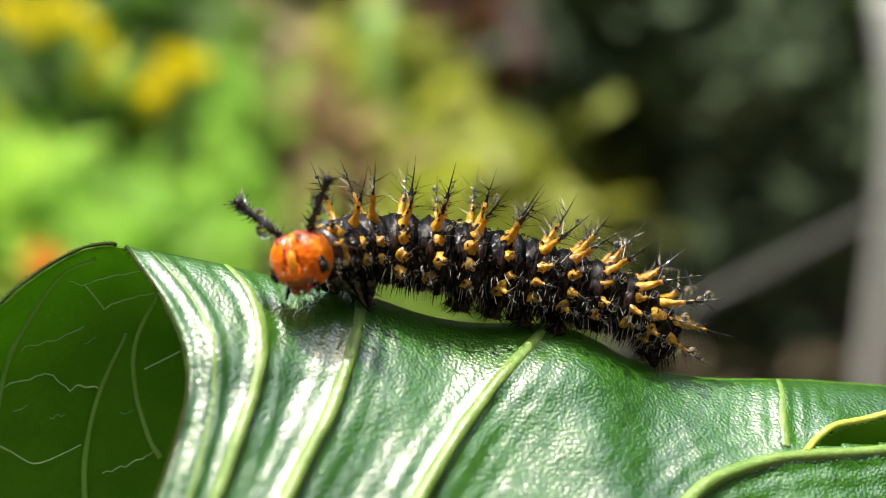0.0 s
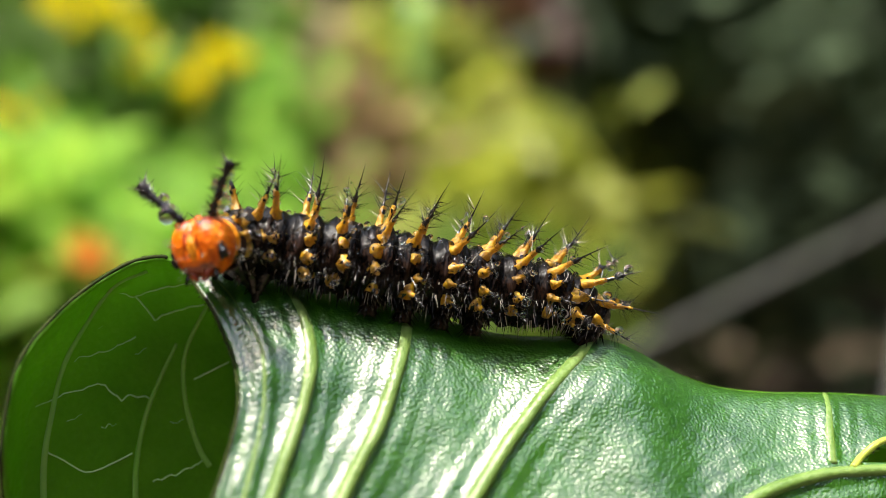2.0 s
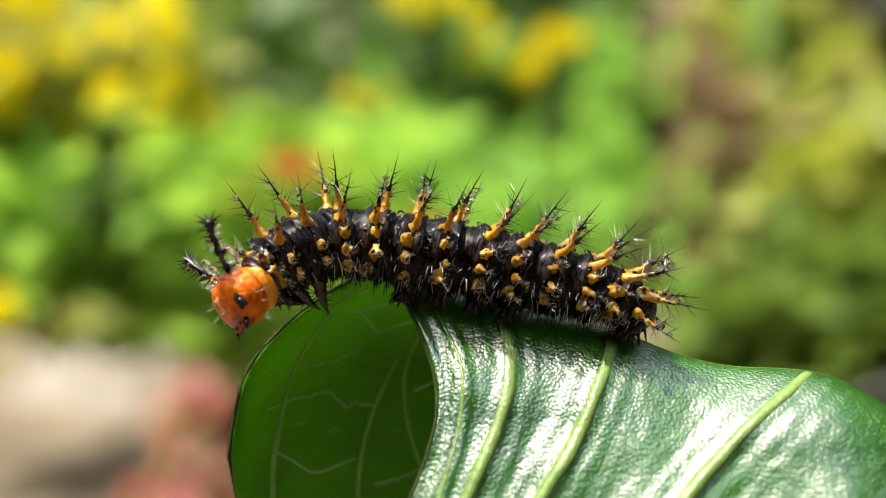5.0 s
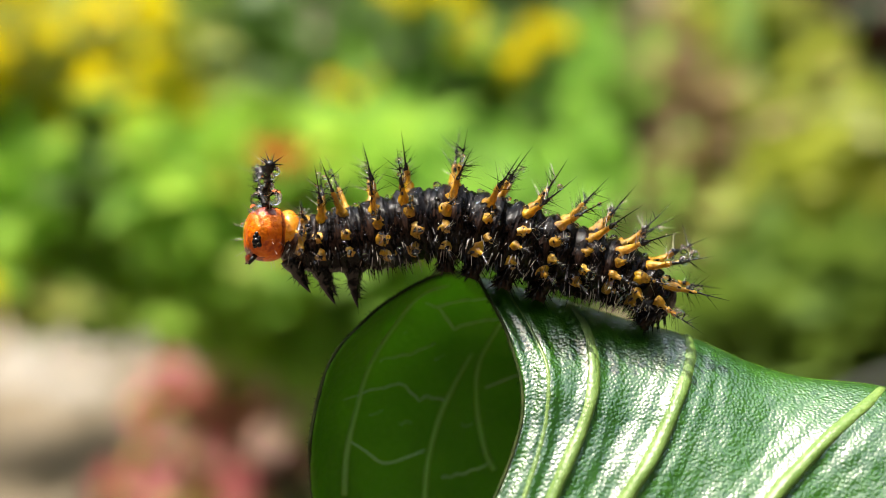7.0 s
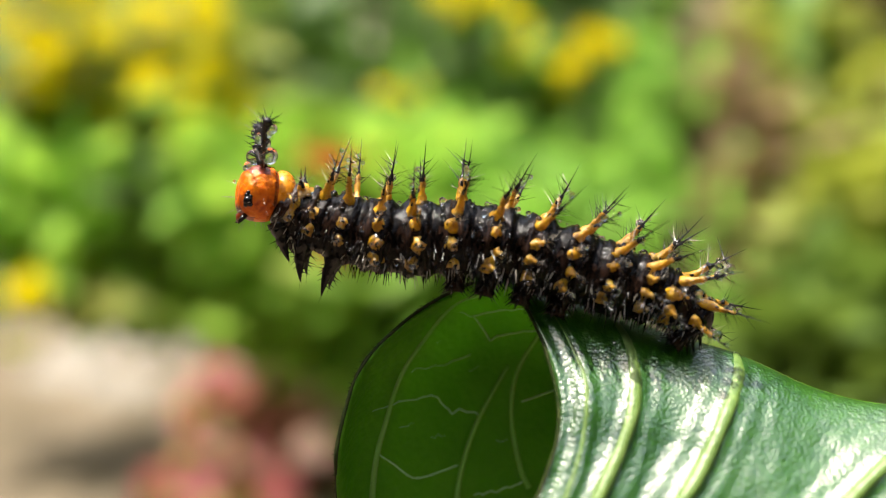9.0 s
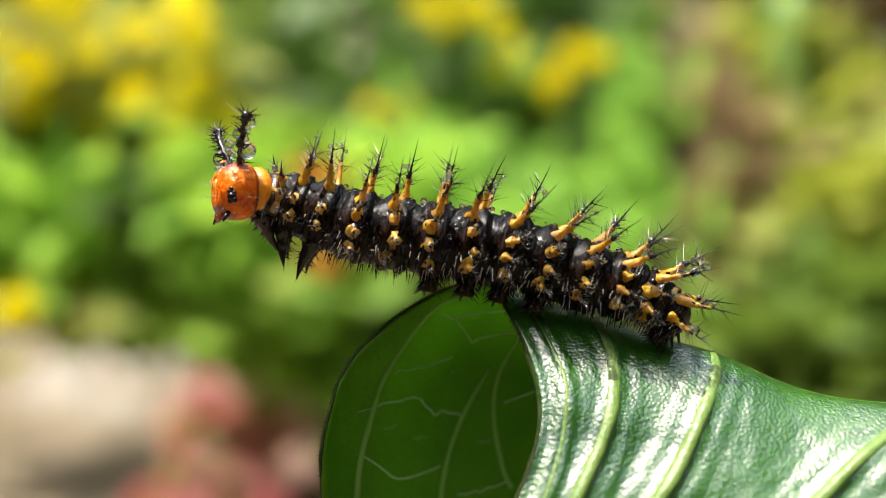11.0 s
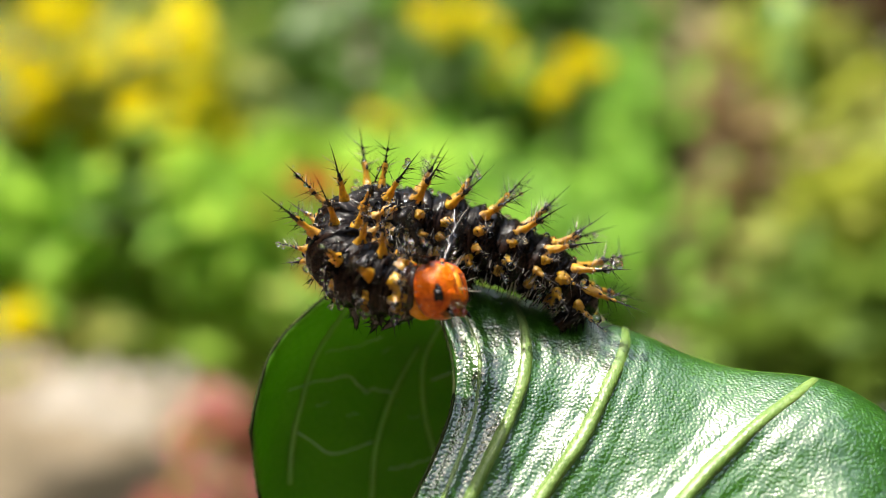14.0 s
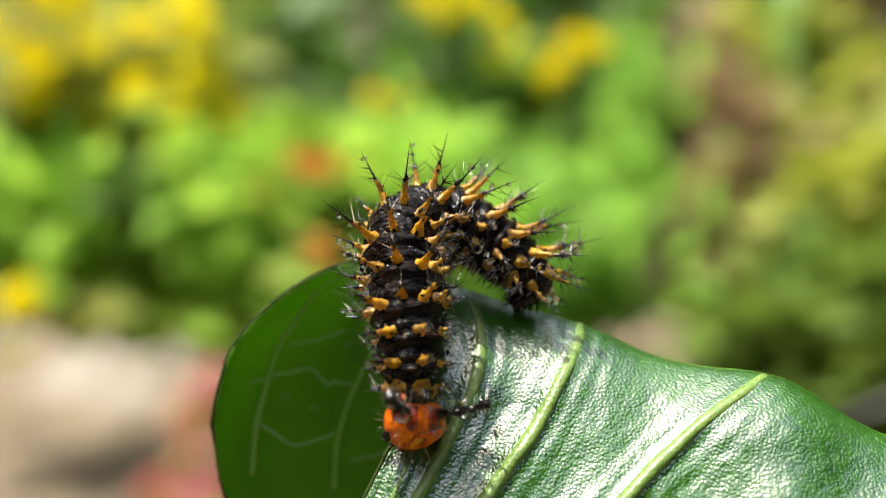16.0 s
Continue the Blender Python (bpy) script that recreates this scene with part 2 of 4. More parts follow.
VEIN_LINES = [np.array(smooth_line(v, 140)) for v in VEINS + [MIDRIB]]


def vein_distance(x, z):
    return min(float(np.sqrt(((line - (x, z)) ** 2).sum(1)).min()) for line in VEIN_LINES)


def quilt(x, z, l):
    """The blade swells between its veins and is folded along them, in millimetres."""
    d = vein_distance(x, z)
    swell = 0.36 * math.exp(-(d / 2.1) ** 1.5) * min(1, l / 7.0)
    folds = 0.085 * math.sin(d * 5.4 + 0.8 * noise.noise(Vector((x * 0.6, z * 0.6, 1)))) * math.exp(-d / 2.0) * min(1, l / 2.0)
    edge = x - rim_x(z)
    pleats = 0.06 * math.sin(edge * 7.5) * math.exp(-max(edge, 0) / 2.2) * min(1, l / 1.5)
    crumple = 0.26 * noise.noise(Vector((x * 0.30, z * 0.30, 3.1))) + 0.045 * noise.noise(Vector((x * 1.1, z * 1.1, 7.7)))
    return swell + folds + pleats + crumple * min(1, l / 5.0)


def front_point(x, l, lift=0.0):
    """A place on the front blade, l millimetres down from the ridge, raised by lift."""
    d, g = front_at(x, l)
    z, th = ridge_z(x) - d, float(steepness(x, l))
    q = quilt(x, z, l) + lift
    return (settle(x, ridge_y(x) - g, z) + Vector((0, -math.sin(th), math.cos(th))) * q) * MM


def lobe_top(x):
    xs = [p[0] for p in LOBE[::-1][3:]]
    return float(np.interp(x, xs, [p[1] for p in LOBE[::-1][3:]])) if x < 1.6 else ridge_z(x)


def lobe_curl(x):
    return 3.6 * min(max(-x / 8.5, 0), 1) ** 1.4


def back_depth(x, z):
    """Depth y of the back blade at x and z."""
    h = max(lobe_top(max(x, -8.5)) - z, 0)
    return ridge_y(x) + 3.2 * (1 - math.exp(-h / 2.2)) + 0.05 * h + 0.10 * noise.noise(Vector((x * 0.5, 4.4, z * 0.5))) - lobe_curl(x)


def back_point(x, z, lift=0.0):
    """A place on the back blade; its free edge curls towards the eye."""
    f = (1 - lobe_curl(x) / 79) * come_closer(x)
    return Vector((x * f, (back_depth(x, z) - lift) * come_closer(x), z * f)) * MM


def in_bite(x, z):
    """The bitten gap in the blade above the midrib."""
    if x < 42.42:
        return False
    low = float(np.interp(x, [40.59, 45.63, 50.67, 55.75, 62.83], [-18.06, -18.25, -18.75, -19.77, -21.28]))
    high = float(np.interp(x, [42.22, 43.7, 45.6, 50.76, 60], [-18.17, -17.3, -16.75, -16.38, -16.8]))
    return low < z < high


leaf = tagged(new("leaf"), "curled glossy green leaf with pale raised veins", "leaf")
leaf.matrix_world = STAGE


def build_leaf():
    # front blade
    bm = bmesh.new()
    nx, nl = 230, 140
    grid = []
    edge_pts = []
    for j in range(nl + 1):
        l = 40.0 * (j / nl) ** 1.2
        d0, _ = front_at(4.0, l)
        xl = rim_x(ridge_z(3) - d0)
        row = []
        for i in range(nx + 1):
            s = i / nx
            x = xl + (58 - xl) * s
            row.append((front_point(x, l), in_bite(x, ridge_z(x) - front_at(x, l)[0])))
        grid.append([(bm.verts.new(p), cut) for p, cut in row])
        edge_pts.append(row[0][0])
    for j in range(nl):
        for i in range(nx):
            four = (grid[j][i], grid[j + 1][i], grid[j + 1][i + 1], grid[j][i + 1])
            if not all(c for _, c in four):
                bm.faces.new([v for v, _ in four])
    # back blade, joined along the ridge
    top = [(58 - (58 - 1.6) * (k / 90), None) for k in range(91)]
    upper = [(x, ridge_z(x)) for x, _ in top] + [tuple(p) for p in smooth_line(LOBE, 90)[1:]]
    n_up = len(upper)
    low_line = smooth_line([(58, -24), (40, -24), (20, -24), (12, -28), (9, -33), (6, -36)], n_up)
    rows = []
    for k in range(n_up):
        (x0, z0), (x1, z1) = upper[k], low_line[k]
        col = []
        for q in range(41):
            f = (q / 40) ** 1.5
            x, z = x0 + (x1 - x0) * f, z0 + (z1 - z0) * f
            col.append(bm.verts.new(back_point(x, z)))
        rows.append(col)
    for c0, c1 in zip(rows, rows[1:]):
        for a, b, c, d in zip(c0, c1, c1[1:], c0[1:]):
            bm.faces.new((d, c, b, a))
    margin = [v.co.copy() for v in [r[0] for r in rows[90:]]]
    bmesh.ops.remove_doubles(bm, verts=bm.verts, dist=0.00002)
    bmesh.ops.delete(bm, geom=[v for v in bm.verts if not v.link_faces], context="VERTS")
    blade = part("blade", bm, [LEAF_TOP, LEAF_UNDER], leaf, "curled blade, glossy above and dull below")
    sol = blade.modifiers.new("thickness", "SOLIDIFY")
    sol.thickness, sol.offset, sol.material_offset, sol.material_offset_rim = 0.00022, -1, 1, 1
    return blade, [Vector(p) for p in edge_pts], margin


blade, rim_points, margin_points = build_leaf()


def front_vein(line, w0, w1, name="vein", label="pale raised side vein"):
    bm = bmesh.new()
    pts, radii = [], []
    line = smooth_line(line, 40)
    for k, (x, z) in enumerate(line):
        y, l = front_by_height(x, z)
        r = (w0 + (w1 - w0) * k / 39) * (0.62 + 0.38 * min(1, l / 2.5)) * (1 + 0.06 * noise.noise(Vector((k * 0.9, w0 * 9, 1))))
        pts.append(front_point(x, l, -r * 0.42))
        radii.append(r * MM)
    tube(bm, pts, radii, sides=14, flat=0.72)
    return part(name, bm, VEIN, leaf, label)


front_vein(VEINS[0], 0.12, 0.26)
front_vein(VEINS[1], 0.36, 0.66)
front_vein(VEINS[2], 0.42, 0.76)
front_vein(VEINS[3], 0.46, 0.78)
front_vein(VEINS[4], 0.28, 0.40)
front_vein(MIDRIB, 0.42, 0.85, "midrib", "thick pale midrib")


def back_vein(line, w0, w1, mat, name, n=36, jag=0.0):
    bm = bmesh.new()
    pts, radii = [], []
    if not n:
        line = [tuple(np.array(a) + (np.array(b) - np.array(a)) * f) for a, b in zip(line, line[1:]) for f in (0, .2, .4, .6, .8)] + [line[-1]]
        jag = jag or 0.16
    for k, (x, z) in enumerate(smooth_line(line, n) if n else line):
        z += jag * noise.noise(Vector((x * 2.5, z * 2.5, 9)))
        pts.append(back_point(x, z, 0.26))
        radii.append((w0 + (w1 - w0) * k / max(1, (n or len(line)) - 1)) * 1.1 * MM)
    tube(bm, pts, radii, sides=6)
    return part(name, bm, mat, leaf)


back_vein([(0.4, -2.1), (-1.6, -2.9), (-3.4, -5.1), (-4.9, -7.6), (-5.8, -10.6), (-6.4, -13.2), (-6.6, -16.2)], 0.13, 0.20, VEIN_FAINT, "underside_vein")
back_vein([(1.9, -6.7), (0.6, -9.1), (-0.35, -11.3), (-1.05, -14.2), (-1.25, -17)], 0.09, 0.19, VEIN_FAINT, "underside_vein")
back_vein([(3.9, -4.4), (2.4, -7.3), (2.2, -10.2), (2.8, -13.2), (3.4, -14.5)], 0.12, 0.16, VEIN_FAINT, "underside_vein")
back_vein([(-3.4, -4.2), (-5.3, -5.5), (-6.5, -6.8)], 0.06, 0.08, NET, "net_vein", 14, 0.1)
back_vein([(-7.0, -9.9), (-5.3, -9.3), (-3.5, -8.9), (-2.95, -8.75), (-2.5, -8.9), (-2.0, -9.5), (-1.6, -9.85), (-1.2, -9.65), (-0.9, -9.7), (-0.4, -9.75), (0.05, -9.9)], 0.042, 0.05, NET, "net_vein", 0)
back_vein([(-1.3, -3.4), (-0.35, -3.6), (0.7, -5.1), (1.5, -4.75), (3.7, -4.4)], 0.05, 0.05, NET, "net_vein", 0)
back_vein([(-0.35, -3.55), (1.2, -3.2), (3.2, -3.0)], 0.05, 0.05, NET, "net_vein", 0)
back_vein([(-6.2, -12.6), (-5.1, -13.3), (-3.75, -14.1), (-1.2, -13.2)], 0.05, 0.05, NET, "net_vein", 14, 0.1)
back_vein([(-4.2, -7.1), (-2.3, -6.8), (-0.5, -6.1)], 0.035, 0.035, NET, "net_vein", 14, 0.25)
back_vein([(-0.1, -15.1), (1.7, -14.7), (3.2, -14.1)], 0.04, 0.04, NET, "net_vein", 14, 0.25)
back_vein([(2.8, -9.0), (5.0, -8.1)], 0.05, 0.05, NET, "net_vein", 8)
back_vein([(-4.9, -4.9), (-2.6, -3.3), (-0.5, -2.7)], 0.035, 0.035, NET, "net_vein", 14, 0.1)


def net_dashes():
    """Short broken bits of the fine vein net."""
    rng = random.Random(12)
    for x, z, dx, dz in ((-3.0, -5.4, 1.0, 0.3), (-0.6, -7.2, 0.7, 0.4), (-4.9, -10.9, 0.9, 0.35), (-2.9, -11.4, 0.9, 0.1), (-6.7, -7.6, 1.0, 0.25),
                         (1.2, -11.6, 0.8, 0.05), (-2.2, -4.4, 0.5, 0.9)):
        pts = [(x + dx * f, z + dz * f + rng.uniform(-.08, .08)) for f in (0, .25, .5, .75, 1)]
        back_vein(pts, 0.024, 0.012, NET, "net_vein", 0)


net_dashes()


def margin_hairs():
    """A thin dark edge with short stiff hairs along the two free margins."""
    bm = bmesh.new()
    rng = random.Random(5)
    tube(bm, rim_points[::2], 0.00010, sides=6)
    tube(bm, margin_points, 0.00012, sides=6)
    for line, away in ((rim_points, Vector((-0.6, -0.1, -0.75))), (margin_points, Vector((-0.9, -0.2, 0.35)))):
        for a, b in zip(line, line[1:]):
            for _ in range(2 if (b - a).length < 0.0004 else 3):
                p = a.lerp(b, rng.random())
                d = (away + Vector((rng.uniform(-.4, .4), rng.uniform(-.5, .3), rng.uniform(-.5, .5)))).normalized()
                ln = rng.uniform(0.15, 0.38) * MM
                tube(bm, [p, p + d * ln * 0.6, p + d * ln + Vector((0, 0, -0.1 * ln))], [0.00003, 0.00002, 0.000006], sides=4, cap=False)
    part("hairy_margin", bm, EDGE, leaf, "dark finely hairy leaf margin", kind="stuff")


margin_hairs()


def bite_edge():
    bm = bmesh.new()
    pts = []
    for x, z in smooth_line([(42.22, -18.17), (43.7, -17.3), (45.6, -16.75), (50.76, -16.38), (57.59, -16.73)], 50):
        y, l = front_by_height(x, z)
        pts.append(front_point(x, l, 0.06 * noise.noise(Vector((x * 2, 0, 0)))))
    tube(bm, pts, 0.00022, sides=8)
    part("bitten_edge", bm, CUT, leaf, "yellowed edge of a bitten gap")


bite_edge()


def petiole():
    """Leaf stalk and plant stem, rooted in the soil."""
    foot = STAGE.inverted() @ Vector((-0.012, 0.085, -0.01))
    x, z = MIDRIB[-1]
    y, l = front_by_height(x, z)
    a = front_point(x, l)
    bm = bmesh.new()
    pts = smooth_line([a + Vector((0.004, 0, 0.002)), a, a + Vector((-0.006, 0.006, -0.010)), a.lerp(foot, 0.35) + Vector((-0.004, 0.004, 0)), foot], 30)
    tube(bm, pts, [0.0009 + 0.0016 * min(1, k / 12) for k in range(30)], sides=10)
    part("stem", bm, VEIN, leaf, "green leaf stalk and stem")


petiole()


# ---- the caterpillar ----
C0 = Vector((12, 77, -4))
caterpillar = tagged(new("caterpillar"), "wet black caterpillar with orange head and yellow-based branched spines", "caterpillar")
caterpillar.matrix_world = STAGE @ Matrix.Translation(C0 * MM)

NAMES = ["thorax"] * 3 + ["abdomen"] * 10
LENGTHS = [1.3, 1.8, 2.1, 2.3, 2.4, 2.4, 2.4, 2.4, 2.4, 2.3, 2.1, 1.6, 1.7]
RADII = [1.66, 2.02, 2.24, 2.40, 2.48, 2.52, 2.52, 2.52, 2.48, 2.38, 2.18, 1.82, 1.40]


def spine_mesh(name, base, tip, width, bristles, seed, pale=0.2):
    """A branched spine along +z: splayed fleshy yellow foot, lumpy stalk, black needle and a crown of side bristles, all one piece."""
    rng = random.Random(seed)
    bm = bmesh.new()
    bend = rng.uniform(-0.03, 0.03)
    heights = [-0.35, 0.02, 0.14 * base, 0.28 * base, 0.42 * base, 0.56 * base, 0.70 * base, 0.84 * base, base,
               base + 0.10 * tip, base + 0.25 * tip, base + 0.45 * tip, base + 0.7 * tip, base + tip]
    prof = [2.5, 2.3, 1.75, 1.30, 1.05, 0.92, 0.88, 0.86, 0.66, 0.36, 0.26, 0.19, 0.12, 0.015]
    lean = Vector((rng.uniform(-.05, .05), rng.uniform(-.05, .05), 0))
    pts = [(Vector((bend * h * h, rng.uniform(-.05, .05) * width, h)) + lean * max(h, 0)) * MM for h in heights]
    tube(bm, pts, [width * f * rng.uniform(0.88, 1.12) * MM for f in prof], sides=10, mat=0)
    for v in bm.verts:
        h = v.co.z / MM
        if h < base:
            c = v.co / MM
            o = noise.noise(c * 3.0 + Vector((seed, 0, 0))) * 0.55 + noise.noise(c * 8 + Vector((0, seed, 0))) * 0.32
            v.co.x, v.co.y = v.co.x * (1 + o), v.co.y * (1 + o)
            v.co.z += 0.10 * noise.noise(c * 5 + Vector((0, 0, seed))) * MM
    bm.faces.ensure_lookup_table()
    for f in bm.faces:
        c = f.calc_center_median() / MM
        if c.z > base * (0.92 + 0.35 * noise.noise(c * 4 + Vector((seed, 3, 0)))) or noise.noise(c * 5.5 + Vector((0, seed, 7))) > 0.42:
            f.material_index = 1
    faces = [f for f in bm.faces if len(f.verts) == 4 and base * 0.55 * MM < f.calc_center_median().z < (base + tip * 0.36) * MM]
    rng.shuffle(faces)
    for f in faces[:bristles]:
        n = f.calc_center_median()
        axis = lean * n.z
        d = Vector((n.x - axis.x, n.y - axis.y, 0)).normalized() + Vector((rng.uniform(-.3, .3), rng.uniform(-.3, .3), rng.uniform(0.25, 1.3)))
        thorn(bm, f, d.normalized(), rng.uniform(0.55, 1.45) * (0.5 + 0.28 * tip) * MM, 2 if rng.random() < pale else 1, 0.17)
    me = bpy.data.meshes.new(name)
    bm.to_mesh(me)
    bm.free()
    for m in (YELLOW, BLACK, PALE_HAIR):
        me.materials.append(m)
    me.polygons.foreach_set("use_smooth", [True] * len(me.polygons))
    return me


SPINE_LONG = [spine_mesh("spine", 1.75, 2.5, 0.19, 20, 10 + k, 0.10) for k in range(8)]
SPINE_MID = [spine_mesh("spine", 1.05, 1.75, 0.195, 19, 20 + k, 0.16) for k in range(8)]
SPINE_SHORT = [spine_mesh("spine", 0.62, 1.2, 0.195, 18, 30 + k, 0.25) for k in range(8)]
SPINE_TINY = [spine_mesh("spine", 0.38, 0.8, 0.18, 15, 40 + k, 0.35) for k in range(6)]


def drop_mesh():
    bm = bmesh.new()
    ball(bm, (0, 0, 0), 1, u=16, v=10)
    me = bpy.data.meshes.new("water_drop")
    bm.to_mesh(me)
    bm.free()
    me.materials.append(WATER)
    me.polygons.foreach_set("use_smooth", [True] * len(me.polygons))
    return me


DROP = drop_mesh()


def child(name, me, parent, m):
    ob = new(name, me)
    ob.parent = parent
    ob.matrix_basis = m
    return ob


def segment_mesh(length, radius, seed, last=False):
    """A soft ring of the body along x (head end at +x), with three folds."""
    bm = bmesh.new()
    nu, nv = 27, 36
    rings = []
    for i in range(nu + 1):
        s = i / nu * 2 - 1
        x = s * length * 0.66
        r = radius * (0.80 + 0.20 * max(0, 1 - abs(s) ** 3.0)) * (1 - 0.040 * (1 + math.cos(s * math.pi * 3)) - 0.012 * math.cos(s * math.pi * 11 + seed))
        if last and s < 0:
            r *= math.sqrt(max(0.02, 1 - s * s))
        ring = []
        for k in range(nv):
            a = k * math.tau / nv
            y, z = math.sin(a), math.cos(a)
            w = 1 + 0.05 * noise.noise(Vector((x * 2.4 + seed, y * 2.4, z * 2.4))) + 0.02 * noise.noise(Vector((x * 9 + seed, y * 4, z * 4)))
            ring.append(bm.verts.new((x * MM, y * r * w * 0.96 * MM, z * r * w * (1.0 if z > 0 else 0.88) * MM)))
        rings.append(ring)
    for a, b in zip(rings, rings[1:]):
        for k in range(nv):
            bm.faces.new((a[k], a[(k + 1) % nv], b[(k + 1) % nv], b[k]))
    bm.faces.new(rings[0])
    bm.faces.new(rings[-1][::-1])
    bmesh.ops.recalc_face_normals(bm, faces=bm.faces)
    return bm


def aim(angle, x, radius, lean, twist=0.0, sink=0.9):
    """Pose on a ring: angle from the back's middle (positive: its left), leaning to the tail by lean degrees."""
    a = radians(angle)
    n = Vector((0, math.sin(a), math.cos(a)))
    d = (n * math.cos(radians(lean)) + Vector((-1, 0, 0)) * math.sin(radians(lean))).normalized()
    q = d.to_track_quat("Z", "Y").to_matrix().to_4x4()
    p = Vector((x, n.y * radius * sink, n.z * radius * sink)) * MM
    return Matrix.Translation(p) @ q @ pose(0, 0, 0, 0, 0, twist)


def leg_mesh():
    """A jointed true leg, pointing down -z with the claw bent backwards."""
    bm = bmesh.new()
    pts = [(0, 0, 0.3), (0, 0, -0.35), (0.06, 0, -0.9), (0.06, 0, -1.5), (-0.02, 0, -2.15)]
    tube(bm, [Vector(p) * MM for p in smooth_line(pts, 13)], [v * MM for v in (.72, .70, .62, .58, .46, .40, .40, .30, .26, .22, .15, .09, .02)], sides=8)
    rng = random.Random(3)
    faces = [f for f in bm.faces if len(f.verts) == 4]
    rng.shuffle(faces)
    for f in faces[:20]:
        c = f.calc_center_median()
        thorn(bm, f, Vector((c.x * 1.5, c.y * 2, -0.0003 + rng.uniform(-.0003, .0003))).normalized(), rng.uniform(0.4, 0.9) * MM, 0, 0.3)
    me = bpy.data.meshes.new("leg")
    bm.to_mesh(me)
    bm.free()
    me.materials.append(BLACK)
    me.polygons.foreach_set("use_smooth", [True] * len(me.polygons))
    return me


def proleg_mesh():
    """A stubby false leg with a flared foot and fine bristles."""
    bm = bmesh.new()
    tube(bm, [Vector((0, 0, z)) * MM for z in (0.5, 0, -0.4, -0.8, -1.1, -1.25)], [v * MM for v in (.75, .7, .6, .52, .58, .45)], sides=12)
    rng = random.Random(8)
    faces = [f for f in bm.faces if len(f.verts) == 4]
    rng.shuffle(faces)
    for f in faces[:34]:
        c = f.calc_center_median()
        thorn(bm, f, Vector((c.x, c.y, -0.0005)).normalized(), rng.uniform(0.45, 1.0) * MM, 1, 0.3)
    me = bpy.data.meshes.new("proleg")
    bm.to_mesh(me)
    bm.free()
    for m in (SKIN, BLACK):
        me.materials.append(m)
    me.polygons.foreach_set("use_smooth", [True] * len(me.polygons))
    return me


LEG, PROLEG = leg_mesh(), proleg_mesh()
SEGMENTS = []


def build_segment(i):
    length, radius = LENGTHS[i], RADII[i]
    rng = random.Random(100 + i)
    seg = part(NAMES[i], segment_mesh(length, radius, i, last=i == 12), SKIN_BROWN if i == 0 else SKIN, caterpillar,
               "brown-black neck ring" if i == 0 else "")
    lean = [-25, -6, -4, 0, 3, 7, 12, 17, 22, 26, 30, 38, 58][i]
    rows = []  # angle, mesh, lean, scale
    back = [0, 0, 0, 6, 10, 14, 18, 24, 28, 32, 38, 46, 60][i]
    if i == 0:
        rows = [(28, SPINE_TINY, -30, 1.3), (62, SPINE_TINY, -10, 1.2), (95, SPINE_TINY, 0, 1.1)]
    elif i in (1, 2):
        rows = [(24, SPINE_LONG, lean, 0.92), (66, SPINE_SHORT, 0, 0.75), (100, SPINE_TINY, 0, 0.8)]
    elif i <= 5:
        rows = [(32, SPINE_LONG, lean, 1.0), (60, SPINE_MID, back, 0.90), (90, SPINE_SHORT, back, 0.95), (116, SPINE_TINY, back, 1.1)]
    elif i <= 10:
        rows = [(34, SPINE_LONG, lean + 4, 1.0), (62, SPINE_MID, back, 0.82), (88, SPINE_MID, back + 8, 0.66), (112, SPINE_SHORT, back + 8, 0.9)]
    elif i == 11:
        rows = [(26, SPINE_LONG, lean, 0.95), (66, SPINE_MID, back, 1.0), (100, SPINE_MID, back, 0.85), (122, SPINE_SHORT, lean, 0.9)]
    else:
        rows = [(35, SPINE_LONG, 62, 0.85), (95, SPINE_LONG, 72, 0.85)]
    for angle, kind, ln, sc in rows:
        reach = 3.2 if kind is SPINE_LONG else 2.1 if kind is SPINE_MID else 1.3 if kind is SPINE_SHORT else 0.8
        for side in (1, -1):
            m = aim(side * (angle + rng.uniform(-3, 3)), rng.uniform(-.12, .12) * length, radius, ln + rng.uniform(-6, 6), rng.uniform(0, 360))
            s = sc * rng.uniform(0.85, 1.12)
            child("spine", rng.choice(kind), seg, m @ Matrix.Diagonal((s, s, s, 1)))
            for _ in range(6 if kind is SPINE_LONG else 4):
                if rng.random() < (0.9 if i > 6 else 0.65):
                    r = rng.choice((0.06, 0.08, 0.10, 0.12, 0.15, 0.18, 0.30 if i > 8 else 0.14)) * MM
                    turn = rng.uniform(0, math.tau)
                    out = 0.75 * r / MM + 0.05
                    p = m @ (Vector((math.cos(turn) * out, math.sin(turn) * out, rng.uniform(0.35, reach) * sc)) * MM)
                    child("water_drop", DROP, seg, Matrix.Translation(p) @ Matrix.Diagonal((r, r, r * 0.94, 1)))
    if 3 <= i <= 10:
        m = aim(rng.uniform(-3, 3), -0.1 * length, radius, lean, rng.uniform(0, 360))
        child("spine", rng.choice(SPINE_LONG), seg, m @ Matrix.Diagonal((0.9, 0.9, 0.9, 1)))
    for side in (1, -1):
        if i < 3:
            m = Matrix.Translation(Vector((0.1, side * 0.75, -radius * 0.66)) * MM) @ pose(0, 0, 0, side * 14, (46, 20, -4)[i])
